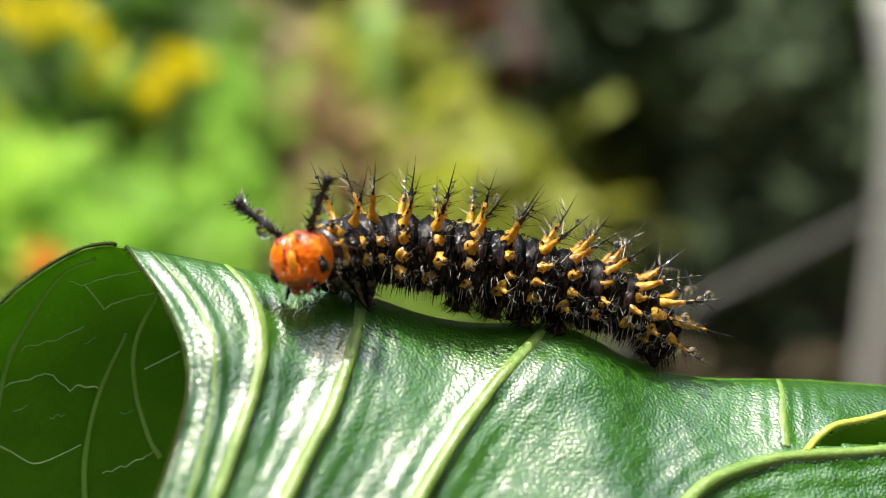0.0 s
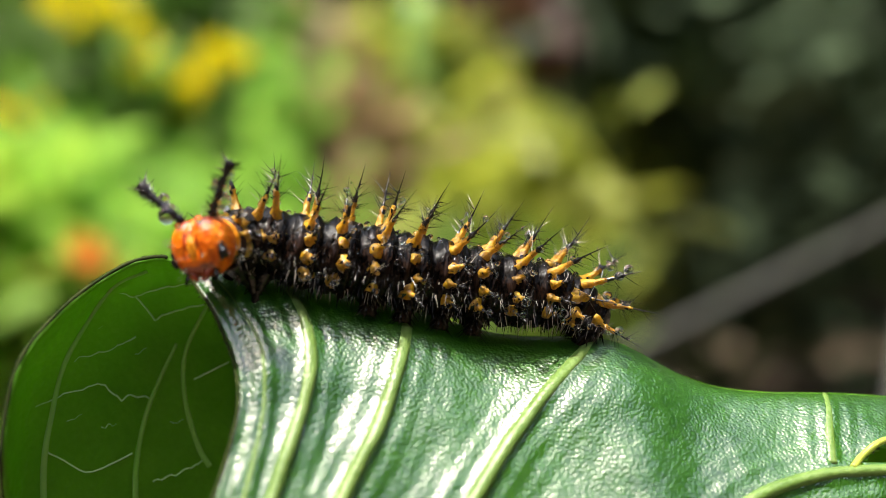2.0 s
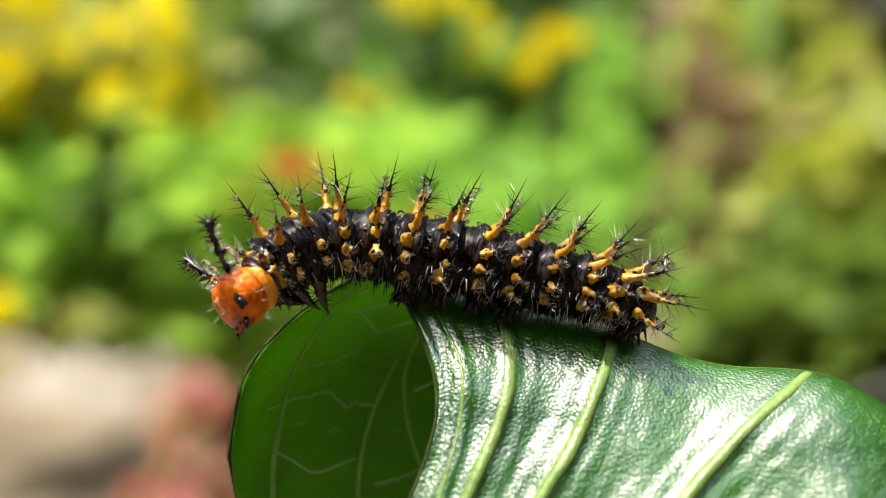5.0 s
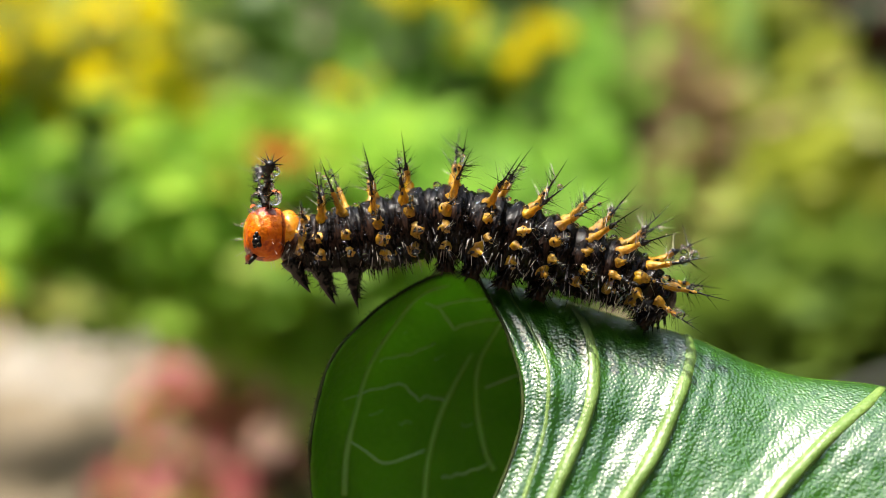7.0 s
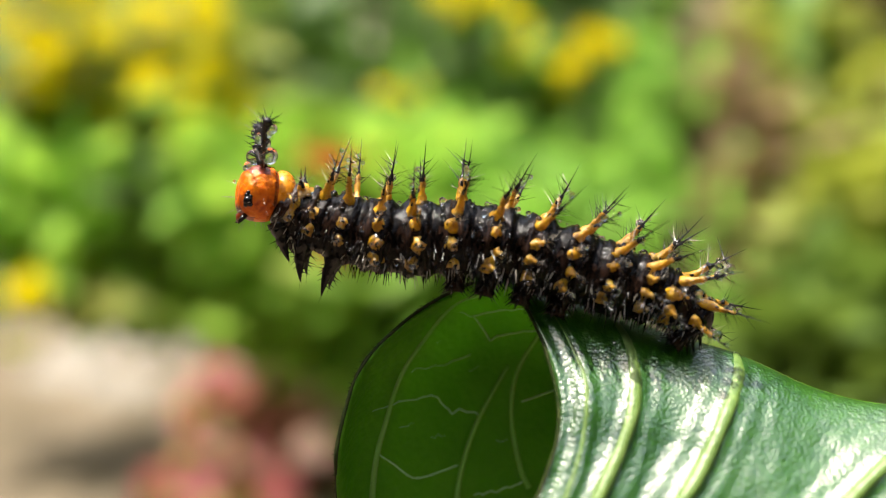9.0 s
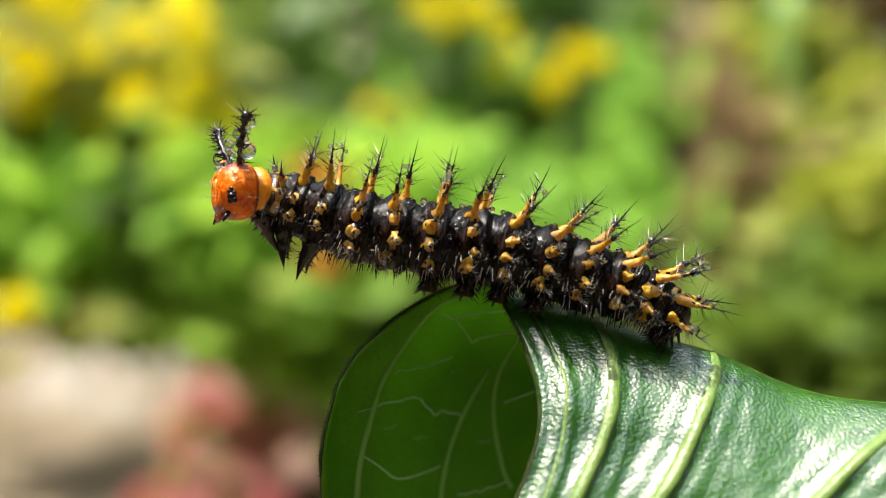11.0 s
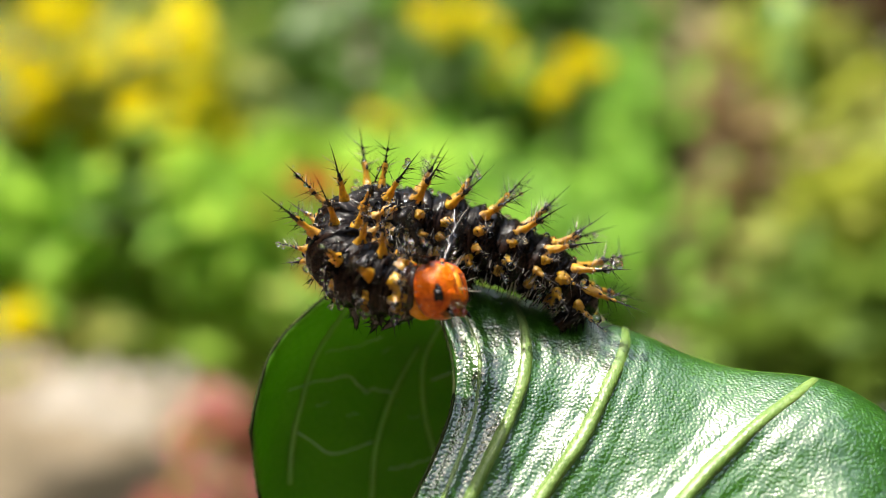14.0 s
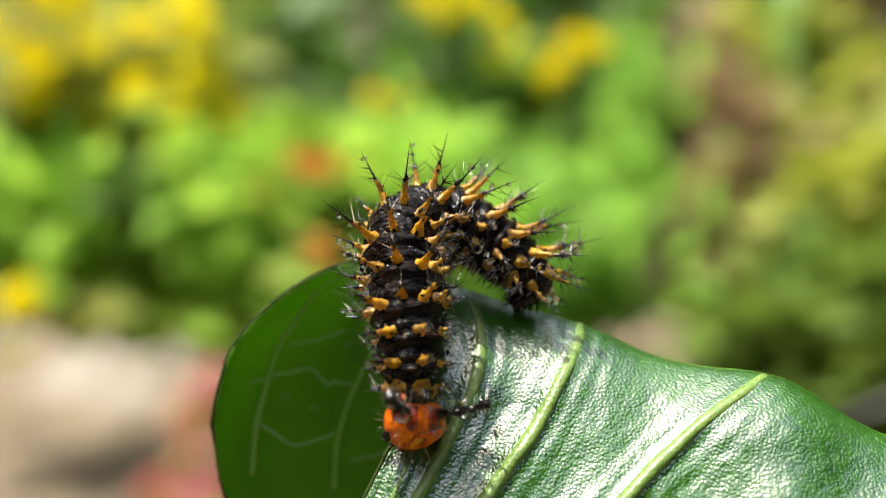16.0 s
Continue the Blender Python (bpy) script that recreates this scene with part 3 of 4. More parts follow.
            child("leg", LEG, seg, m @ Matrix.Diagonal((0.95, 0.95, 0.98 + 0.08 * i, 1)))
        elif 5 <= i <= 8:
            child("proleg", PROLEG, seg, Matrix.Translation(Vector((0, side * 1.0, -radius * 0.62)) * MM) @ pose(0, 0, 0, side * 12))
        elif i == 12:
            child("proleg", PROLEG, seg, Matrix.Translation(Vector((-0.2, side * 0.6, -radius * 0.55)) * MM) @ pose(0, 0, 0, side * 10, -14))
        # fine bristles low on the flank
        bm = bmesh.new()
        for k in range(60 if i > 2 else 24):
            a = radians(side * rng.uniform(86, 165))
            p = Vector((rng.uniform(-.5, .5) * length, math.sin(a) * radius * 0.9, math.cos(a) * radius * 0.82)) * MM
            d = Vector((rng.uniform(-.4, .4), math.sin(a), math.cos(a) - rng.uniform(.2, 1.3))).normalized()
            tube(bm, [p, p + d * rng.uniform(0.3, 0.95) * (1 if i > 2 else 0.6) * MM], [0.000036, 0.000008], sides=4, mat=int(rng.random() < 0.24), cap=False)
        part("bristles", bm, [BLACK, PALE_HAIR], seg, "fine flank bristles", kind="stuff")
    for k in range(34 if i > 0 else 16):
        side = rng.choice((1, -1, -1))
        r = rng.choice((0.06, 0.08, 0.10, 0.13, 0.17, 0.22)) * MM
        m = aim(side * rng.uniform(0, 115), rng.uniform(-.45, .45) * length, radius, 0, 0, 0.97)
        child("water_drop", DROP, seg, Matrix.Translation(m.translation) @ Matrix.Diagonal((r, r, r, 1)))
    SEGMENTS.append(seg)


for i in range(13):
    build_segment(i)


def build_head():
    """The head looks along +x, its top at +z; the centre lies at the origin."""
    bm = bmesh.new()
    ball(bm, (0, 0, 0), 1, u=64, v=44)
    for v in bm.verts:
        x, y, z = [math.copysign(abs(c) ** 0.80, c) for c in v.co]
        cleft = 0.10 * math.exp(-(y / 0.16) ** 2) * max(0, z + 0.35) * max(0, x + 0.6)
        wide = 1.0 + 0.10 * max(0, 0.6 - abs(z - 0.15)) - 0.20 * max(0, -z - 0.2)
        snout = 0.16 * max(0, -z - 0.1) * max(0, x)
        front = 0.82 if x > 0 else 0.72
        v.co = Vector((x * front - cleft + snout + 0.10, y * wide * 1.0, z * 0.98 - (0.08 * math.exp(-(y / 0.22) ** 2) if z > 0.3 else 0))) * 1.72 * MM
    for f in bm.faces:
        c = f.calc_center_median() / MM
        w = 0.25 * noise.noise(c * 2.5)
        mouth = c.z < -0.85 + w and c.x > 0.5 and abs(c.y) < 0.95
        crown = c.z > 1.2 + w and abs(c.y) > 0.3 and c.x > -0.2
        groove = c.x > 0.4 and -0.5 < c.z < 1.0 and abs(abs(c.y) - 0.22 - 0.26 * (1.0 - c.z)) < 0.10 + 0.5 * w * max(c.z, 0)
        rear = abs(c.x + 0.62) < 0.10
        f.material_index = 1 if mouth or crown or groove or rear else 0
    head = part("head", bm, [HEAD, HEAD_DARK], caterpillar, "shiny orange head capsule")
    rng = random.Random(77)
    # collar plate behind the head
    bm = bmesh.new()
    ball(bm, (-1.08 * MM, 0, 0.0), 1.60 * MM, u=24, v=14, squash=(0.56, 0.97, 0.92))
    part("collar", bm, HEAD_PALE, head, "amber neck collar")
    # frons: a raised wedge between the lobes
    bm = bmesh.new()
    ball(bm, (1.40 * MM, 0, -0.10 * MM), 0.50 * MM, u=14, v=10, squash=(0.50, 0.70, 1.7))
    part("face_plate", bm, HEAD_PALE, head, "paler wedge of the face")
    for s in (1, -1):
        bm = bmesh.new()
        for k, (dy, dz) in enumerate(((0, 0), (0.22, 0.22), (-0.14, 0.30), (0.24, -0.20), (-0.16, -0.24), (0.02, 0.46))):
            p = Vector((0.98 - dy * 0.6, s * (1.52 + dy * 0.3), -0.48 + dz)) * MM
            ball(bm, p, (0.16 if k else 0.29) * MM, u=10, v=8)
        part("eye", bm, EYE, head, "cluster of black bead eyes")
        # horn
        bm = bmesh.new()
        foot, tip = Vector((0.2, s * 0.9, 1.55)), Vector((0.3, s * 3.0, 4.2))
        pts, radii = [], []
        for k in range(15):
            f = k / 14
            p = foot.lerp(tip, f) + Vector((0.12 * math.sin(f * 3), 0, 0))
            pts.append(p * MM)
            radii.append((0.17 - 0.05 * f + (0.10 if k > 11 else 0) + 0.07 * (k % 2)) * MM * (0.8 if k == 14 else 1))
        tube(bm, pts, radii, sides=9)
        axis = (tip - foot).normalized()
        faces = [f for f in bm.faces if len(f.verts) == 4]
        rng.shuffle(faces)
        faces.sort(key=lambda f: -int((f.calc_center_median() - tip * MM).length < 0.0006))
        for k, f in enumerate(faces[:70]):
            c = f.calc_center_median()
            near = foot + axis * (c / MM - foot).dot(axis)
            d = ((c / MM - near).normalized() + axis * rng.uniform(0.1, 0.9)).normalized()
            thorn(bm, f, d, (rng.uniform(0.3, 0.9) if k != 3 else 1.7) * MM, int(k == 3), 0.35 if k != 3 else 0.12)
        horn = part("horn", bm, [BLACK, PALE_HAIR], head, "black knobbly horn with bristles")
        for f, r in ((0.20, 0.5), (0.34, 0.3), (0.44, 0.24), (0.56, 0.34), (0.66, 0.2), (0.78, 0.28), (0.9, 0.18)):
            a = rng.uniform(0, math.tau)
            p = foot.lerp(tip, f) + Vector((math.cos(a), math.sin(a), 0.2)) * (0.12 + 0.65 * r)
            child("water_drop", DROP, horn, Matrix.Translation(p * MM) @ Matrix.Scale(r * MM, 4))
        # jaws and feelers
        bm = bmesh.new()
        tube(bm, [Vector(p) * MM for p in ((1.05, s * 0.5, -1.15), (1.3, s * 0.40, -1.50), (1.38, s * 0.12, -1.74))], [0.00030, 0.00022, 0.00010], sides=8)
        part("jaw", bm, HEAD_DARK, head, "dark red jaw")
        bm = bmesh.new()
        tube(bm, [Vector(p) * MM for p in ((1.0, s * 0.85, -1.3), (1.25, s * 0.95, -1.6), (1.4, s * 0.98, -1.85))], [0.00017, 0.00013, 0.00005], sides=6)
        part("feeler", bm, BLACK, head, "tiny black feeler")
    bm = bmesh.new()
    for k in range(44):
        a, e = rng.uniform(-2.2, 2.2), rng.uniform(-1.1, 1.1)
        n = Vector((math.cos(a) * math.cos(e), math.sin(a) * math.cos(e), math.sin(e)))
        p = Vector((n.x * 1.62 + .2, n.y * 1.9, n.z * 1.95))
        tube(bm, [p * MM, (p + n * rng.uniform(0.3, 0.8)) * MM], [0.000016, 0.000005], sides=4, cap=False)
    part("hairs", bm, PALE_HAIR, head, "fine pale face hairs", kind="stuff")
    for a, e, r in ((0.5, 0.9, 0.22), (-0.6, 0.8, 0.16), (1.2, 0.4, 0.14), (-1.1, 0.2, 0.13), (0.1, 0.3, 0.1)):
        n = Vector((math.cos(a) * math.cos(e), math.sin(a) * math.cos(e), math.sin(e)))
        child("water_drop", DROP, head, Matrix.Translation(Vector((n.x * 1.6 + .2, n.y * 1.9, n.z * 2.0)) * MM) @ Matrix.Scale(r * MM, 4))
    return head


head = build_head()


# ---- the garden behind ----
def spot(a, e, d):
    """A place d metres off, a degrees to the right and e degrees up, seen from the stage's origin."""
    return STAGE @ Vector((math.tan(radians(a)) * d, d, math.tan(radians(e)) * d))


SOIL = material("soil", [(0.05, 0.035, 0.022), (0.12, 0.085, 0.055), (0.2, 0.15, 0.1)], rough=0.9, scale=6, fine=60, bump=0.004, bump_scale=40)
LIME = material("lime_leaf", [(0.135, 0.283, 0.042), (0.197, 0.36, 0.062), (0.255, 0.41, 0.09)], rough=0.6, scale=14, fine=90, translucent=0.45, glow=(0.34, 0.62, 0.09), spec=0.1)
# LIME again, brighter: light on the low leaves is put into the colour.
LIME_LIT = material("lime_leaf_lit", [(0.19, 0.38, 0.040), (0.265, 0.475, 0.064), (0.335, 0.535, 0.092)], rough=0.6, scale=14, fine=90, translucent=0.45, glow=(0.41, 0.64, 0.08), spec=0.1)
MEADOW = material("meadow_leaf", [(0.075, 0.13, 0.022), (0.11, 0.18, 0.03), (0.15, 0.22, 0.045)], rough=0.6, scale=14, fine=90, translucent=0.4, glow=(0.19, 0.29, 0.04), spec=0.1)
GREEN = material("green_leaf", [(0.04, 0.085, 0.012), (0.068, 0.125, 0.02), (0.10, 0.16, 0.032)], rough=0.6, scale=14, fine=90, translucent=0.3, glow=(0.13, 0.28, 0.035))
OLIVE = material("olive_leaf", [(0.19, 0.25, 0.04), (0.29, 0.34, 0.058), (0.38, 0.39, 0.08)], rough=0.5, scale=14, fine=90, translucent=0.35, glow=(0.45, 0.5, 0.06))
MOSS = material("moss_leaf", [(0.09, 0.12, 0.02), (0.14, 0.17, 0.03), (0.19, 0.20, 0.045)], rough=0.5, scale=14, fine=90, translucent=0.3, glow=(0.26, 0.30, 0.04))
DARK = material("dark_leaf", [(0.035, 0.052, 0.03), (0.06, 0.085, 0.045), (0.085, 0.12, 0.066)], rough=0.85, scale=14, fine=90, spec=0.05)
# Near-black leaves of the added, unseen hedge, for dark reflections.
HEDGE_UNSEEN = material("unseen_hedge_leaf", [(0.008, 0.016, 0.006), (0.016, 0.028, 0.010), (0.028, 0.045, 0.016)], rough=0.8, scale=14, fine=90, spec=0.1)
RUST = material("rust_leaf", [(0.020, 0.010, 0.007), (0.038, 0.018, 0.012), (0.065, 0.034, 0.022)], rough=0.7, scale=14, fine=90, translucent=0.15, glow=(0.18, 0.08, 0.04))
COPPER = material("copper_leaf", [(0.09, 0.045, 0.028), (0.15, 0.08, 0.05), (0.22, 0.12, 0.08)], rough=0.7, scale=14, fine=90, translucent=0.2, glow=(0.35, 0.16, 0.08))
BROWN = material("dry_leaf", [(0.17, 0.11, 0.065), (0.25, 0.17, 0.10), (0.33, 0.25, 0.15)], rough=0.7, scale=14, fine=90, translucent=0.3, glow=(0.5, 0.36, 0.18))
PETAL_Y = material("yellow_petal", [(0.60, 0.50, 0.001), (0.72, 0.61, 0.001)], rough=0.7, scale=60, translucent=0.45, glow=(0.80, 0.70, 0.001), spec=0.03)
PETAL_O = material("orange_petal", [(0.50, 0.12, 0.004), (0.62, 0.2, 0.01)], rough=0.6, scale=60, translucent=0.3, glow=(0.6, 0.2, 0.01), spec=0.15)
PETAL_P = material("pink_petal", [(0.32, 0.075, 0.075), (0.42, 0.15, 0.14)], rough=0.5, scale=60, translucent=0.4, glow=(0.8, 0.2, 0.25))
STONE = material("pale_stone", [(0.16, 0.14, 0.11), (0.23, 0.205, 0.165), (0.30, 0.27, 0.225)], rough=0.85, scale=18, fine=140, bump=0.002, bump_scale=120)
BARK = material("dark_bark", [(0.03, 0.028, 0.027), (0.075, 0.068, 0.064)], rough=0.9, scale=12, fine=90, bump=0.004, bump_scale=60, stretch=(1, 1, 0.3))
STALK = material("green_stalk", [(0.16, 0.26, 0.06), (0.26, 0.36, 0.10)], rough=0.5, scale=30)


def blade_leaf(bm, p, d, side, ln, wd, mat=0):
    """One pointed leaf with a bent midline: eight faces."""
    d, side = d.normalized(), (side - d * side.dot(d)).normalized()
    nrm = d.cross(side)
    rows = []
    for k, (f, w) in enumerate(((0, 0.12), (0.3, 0.9), (0.62, 0.8), (1.0, 0.05))):
        c = p + d * (ln * f) - nrm * (ln * 0.22 * f * f)
        rows.append([bm.verts.new(c - side * (wd * w) + nrm * wd * 0.15 * w), bm.verts.new(c), bm.verts.new(c + side * (wd * w) + nrm * wd * 0.15 * w)])
    for a, b in zip(rows, rows[1:]):
        for k in (0, 1):
            bm.faces.new((a[k], a[k + 1], b[k + 1], b[k])).material_index = mat


def shrub(name, label, spots, mat, seed, leaf_len=0.03, per=60, spread=0.05, category="shrub", group="", foot=None):
    """A bush: stems from the soil to each clump, and leaves round every clump."""
    rng = random.Random(seed)
    mid = sum((spot(*s[:3]) for s in spots), Vector()) / len(spots)
    root = tagged(new(name), label, category, group)
    root.location = (mid.x, mid.y + 0.03, 0) if foot is None else foot
    base = Vector(root.location)
    bm = bmesh.new()
    for s in spots:
        c = spot(*s[:3])
        sz = s[3] if len(s) > 3 else spread
        st = bmesh.new()
        tube(st, smooth_line([Vector((rng.uniform(-.02, .02), rng.uniform(-.02, .02), -0.02)), (c - base) * 0.5 + Vector((0, 0.02, 0)) if foot is None else Vector(((c - base).x * 0.2, 0, c.z * 0.85)), c - base], 8),
             [(0.004 - 0.0003 * k) * (1 if foot is None else 0.45) for k in range(8)], sides=6)
        part("stem", st, STALK, root)
        for k in range(per):
            o = Vector((rng.gauss(0, 1), rng.gauss(0, 1), rng.gauss(0, 1)))
            o = o * sz * 0.55
            d = Vector((rng.uniform(-1, 1), rng.uniform(-1, 0.6), rng.uniform(-0.4, 0.9)))
            blade_leaf(bm, c - base + o, d, Vector((rng.uniform(-1, 1), rng.uniform(-1, 1), rng.uniform(-.3, .3))),
                       leaf_len * rng.uniform(0.6, 1.3), leaf_len * rng.uniform(0.22, 0.36))
    part("foliage", bm, mat, root, kind="stuff")
    return root


def flower(parent, p, radius, petal, rng):
    """Petals in two rings round a raised middle."""
    bm = bmesh.new()
    face = Vector((rng.uniform(-.4, .4), -1, rng.uniform(0.5, 1.4))).normalized()
    a = face.cross(Vector((0, 0, 1))).normalized()
    b = a.cross(face)
    for k in range(10):
        t = k * math.tau / 10 + rng.uniform(-.1, .1)
        d = a * math.cos(t) + b * math.sin(t) + face * (0.15 if k % 2 else 0.35)
        blade_leaf(bm, p + d * radius * 0.12, d, face.cross(d), radius * 0.95, radius * 0.30)
    ball(bm, p + face * radius * 0.1, radius * 0.24, u=10, v=6)
    part("flower_head", bm, petal, parent)


def flower_plant(label, heads, petal, seed, leaf_mat=OLIVE, radius=0.017, foot=None):
    rng = random.Random(seed)
    mid = sum((spot(*s[:3]) for s in heads), Vector()) / len(heads)
    root = tagged(new("flowering_plant"), label, "flower")
    root.location = (mid.x, mid.y + 0.02, 0) if foot is None else foot
    base = Vector(root.location)
    bm = bmesh.new()
    for s in heads:
        st = bmesh.new()
        c = spot(*s[:3]) - base
        r = s[3] if len(s) > 3 else radius
        tube(st, smooth_line([(rng.uniform(-.02, .02), rng.uniform(-.02, .02), -0.02), c * 0.55 if foot is None else Vector((c.x * 0.2, c.y * 0.3, c.z * 0.8)), c + Vector((0, 0.004, 0))], 8), 0.0015, sides=5)
        part("stem", st, STALK, root)
        flower(root, c, r, petal, rng)
        for k in range(10 if foot is None else 4):
            f = rng.uniform(0.8, 0.97)
            blade_leaf(bm, c * f if foot is None else c + Vector((rng.uniform(-.03, .03), rng.uniform(0, .03), rng.uniform(-.03, 0))), Vector((rng.uniform(-1, 1), rng.uniform(-1, 1), rng.uniform(0, .8))), Vector((rng.uniform(-1, 1), rng.uniform(-1, 1), 0.1)),
                       0.03 * rng.uniform(.6, 1.2), 0.008)
    part("foliage", bm, leaf_mat, root, kind="stuff")
    return root


def ground():
    bm = bmesh.new()
    n = 60
    vs = [[None] * (n + 1) for _ in range(n + 1)]
    for i in range(n + 1):
        for j in range(n + 1):
            sx, sy = (i / n * 2 - 1), (j / n * 2 - 1)
            x, y = 60 * sx * abs(sx) ** 2, 60 * sy * abs(sy) ** 2
            h = 0.012 * noise.noise(Vector((x * 3, y * 3, 0))) if abs(x) < 4 and abs(y) < 4 else 0
            vs[i][j] = bm.verts.new((x, y, h))
    for i in range(n):
        for j in range(n):
            bm.faces.new((vs[i][j], vs[i + 1][j], vs[i + 1][j + 1], vs[i][j + 1]))
    ob = part("ground", bm, SOIL, None)
    tagged(ob, "bare brown garden soil", "ground", kind="structure")


ground()


def hedge():
    """Dense far greenery closes the garden all round; the dark part is unseen and added."""
    rng = random.Random(21)
    bm = bmesh.new()
    for k in range(8000):
        a = rng.uniform(-0.95, 1.05)
        d = rng.uniform(1.7, 2.3) + (0.8 if a < -0.1 else 0)
        # Raised above what is seen, so the blade's top mirrors green.
        p = Vector((math.sin(a) * d, math.cos(a) * d, rng.uniform(0, 1) ** 0.8 * 1.9))
        blade_leaf(bm, p, Vector((rng.uniform(-1, 1), rng.uniform(-1.2, .3), rng.uniform(-.6, .6))), Vector((rng.uniform(-1, 1), .2, rng.uniform(-1, 1))),
                   rng.uniform(0.07, 0.14), rng.uniform(0.025, 0.045), mat=0 if rng.random() < 0.62 else (1 if rng.random() < 0.6 else 2))
    ob = part("hedge", bm, [GREEN, MOSS, DARK], None)
    tagged(ob, "dense mixed green hedge closing the garden", "hedge", kind="stuff")
    # Unseen dark hedge behind the eye, added to darken what the blade reflects.
    bm = bmesh.new()
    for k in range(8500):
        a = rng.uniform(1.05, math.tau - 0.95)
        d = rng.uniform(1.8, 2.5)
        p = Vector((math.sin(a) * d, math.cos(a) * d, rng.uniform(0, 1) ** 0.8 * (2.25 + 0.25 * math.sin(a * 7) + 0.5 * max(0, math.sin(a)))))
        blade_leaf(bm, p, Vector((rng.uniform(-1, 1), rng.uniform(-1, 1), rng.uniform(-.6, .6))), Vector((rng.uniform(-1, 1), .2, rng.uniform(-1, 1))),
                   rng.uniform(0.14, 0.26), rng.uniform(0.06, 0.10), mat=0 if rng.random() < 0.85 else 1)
    ob = part("hedge", bm, [HEDGE_UNSEEN, DARK], None)
    tagged(ob, "unseen tall dark hedge of large leaves, added for reflections", "hedge", kind="stuff")


hedge()


def path():
    """A trodden strip of pale sand and grit beside the bed."""
    bm = bmesh.new()
    rows = []
    for j in range(41):
        y = 0.55 + 2.3 * j / 40
        row = []
        for i in range(25):
            f = i / 24
            x = -1.3 + f * (1.13 + 0.05 * noise.noise(Vector((y * 3, 1, 0))))
            row.append(bm.verts.new((x, y, 0.016 + 0.006 * noise.noise(Vector((x * 9, y * 9, 2))))))
        rows.append(row)
    for a, b in zip(rows, rows[1:]):
        for k in range(24):
            bm.faces.new((a[k], a[k + 1], b[k + 1], b[k]))
    tagged(part("path", bm, SAND, None), "trodden brown sandy garden path", "path", kind="structure")


SAND = material("brown_sand", [(0.09, 0.07, 0.035), (0.13, 0.10, 0.06), (0.20, 0.16, 0.11)], rough=0.9, scale=10, fine=120, bump=0.002, bump_scale=150)
path()

shrub("shrub", "sunlit lime green leafy shrub", [(-3, 2.6, .72), (-1, 3.2, .75), (1, 4, .72), (3.2, 5.2, .75), (5, 6, .74), (7, 6.4, .75, .04), (8.6, 6.9, .78, .03), (5.4, 4, .75, .04), (2, 3, .75), (4.2, 1.5, .62, .04), (0, 1.4, .62), (-3, 1.6, .62), (2.5, -1.2, .56), (4.6, -1.5, .56, .03), (-1.5, -1.4, .56), (3, 3, .66), (-1, 2.4, .66), (-2, -3.4, .56, .03), (-3.4, -5.0, .56, .03), (-1.0, -5.6, .56, .03), (-2.6, -7.6, .55, .03), (0.6, -4.0, .56, .03)],
      LIME, 1, leaf_len=0.028, per=110, spread=0.05)
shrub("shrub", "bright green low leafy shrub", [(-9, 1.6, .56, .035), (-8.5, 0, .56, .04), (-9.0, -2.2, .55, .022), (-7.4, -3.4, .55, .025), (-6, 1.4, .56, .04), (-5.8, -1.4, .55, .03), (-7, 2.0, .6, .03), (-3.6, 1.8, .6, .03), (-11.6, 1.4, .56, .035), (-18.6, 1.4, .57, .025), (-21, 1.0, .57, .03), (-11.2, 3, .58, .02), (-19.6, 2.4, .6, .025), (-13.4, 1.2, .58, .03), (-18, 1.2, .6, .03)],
      LIME_LIT, 2, leaf_len=0.024, per=150, spread=0.045, foot=(-0.02, 0.62, 0))
shrub("shrub", "low bright lime-green plant among the flowers", [(-20.6, 3.2, .62, .03), (-12.4, 1.0, .58, .025), (-13, 3, .6, .018), (-14.6, 1.2, .58, .02), (-16.4, 0.2, .58, .022), (-17.6, 2.6, .62, .02), (-14.2, 4.8, .64, .02), (-18.8, 4.6, .64, .025), (-10.4, -0.6, .57, .022), (-19.2, -0.6, .58, .02), (-17.4, -1.3, .58, .018), (-15.2, -1.0, .58, .02), (-13.2, -1.4, .58, .02), (-11.4, -1.8, .58, .018), (-12.4, 4.6, .62, .016)],
      LIME_LIT, 15, leaf_len=0.024, per=150, spread=0.045, foot=(-0.005, 0.635, 0))
shrub("shrub", "mid-green leafy bush behind the flowers", [(-16, 9, 1.0, .09), (-12, 8, 1.0, .09), (-8, 8, 1.0, .09), (-20, 6, 1.0, .09), (-10, 5, .95, .08), (0, 9, 1.0, .09), (5, 9.5, 1.0, .09), (-4, 6, .95, .08)],
      GREEN, 3, leaf_len=0.06, per=70)
shrub("shrub", "loose yellow-green leafy garden bush", [(15.5, 4, .85, .06), (16.5, .8, .85, .06), (14, 7, .85, .05), (18, 2.5, .88, .06), (13.8, 10, .85, .04), (21, 4.5, .9, .05), (19.5, 0.5, .88, .06), (17.5, -2, .88, .05), (20.5, 2.5, .9, .05), (15, -1, .86, .04), (16.5, 2, .66, .03), (18.5, 0.8, .66, .03), (17.6, 3.6, .70, .03), (20, 3.4, .70, .03), (15, 4.8, .72, .03)],
      OLIVE, 4, leaf_len=0.04, per=60)
shrub("shrub", "low mid-green bush beside the dying one", [(13.5, -3.2, .54, .025), (15.5, -4, .54, .025), (17.5, -3, .54, .025), (19.5, -4.5, .54, .025), (16.5, -1.4, .55, .02), (19, -1.6, .55, .02), (18, -6, .54, .025), (14.5, -6, .54, .025)],
      MEADOW, 10, leaf_len=0.026, per=90)
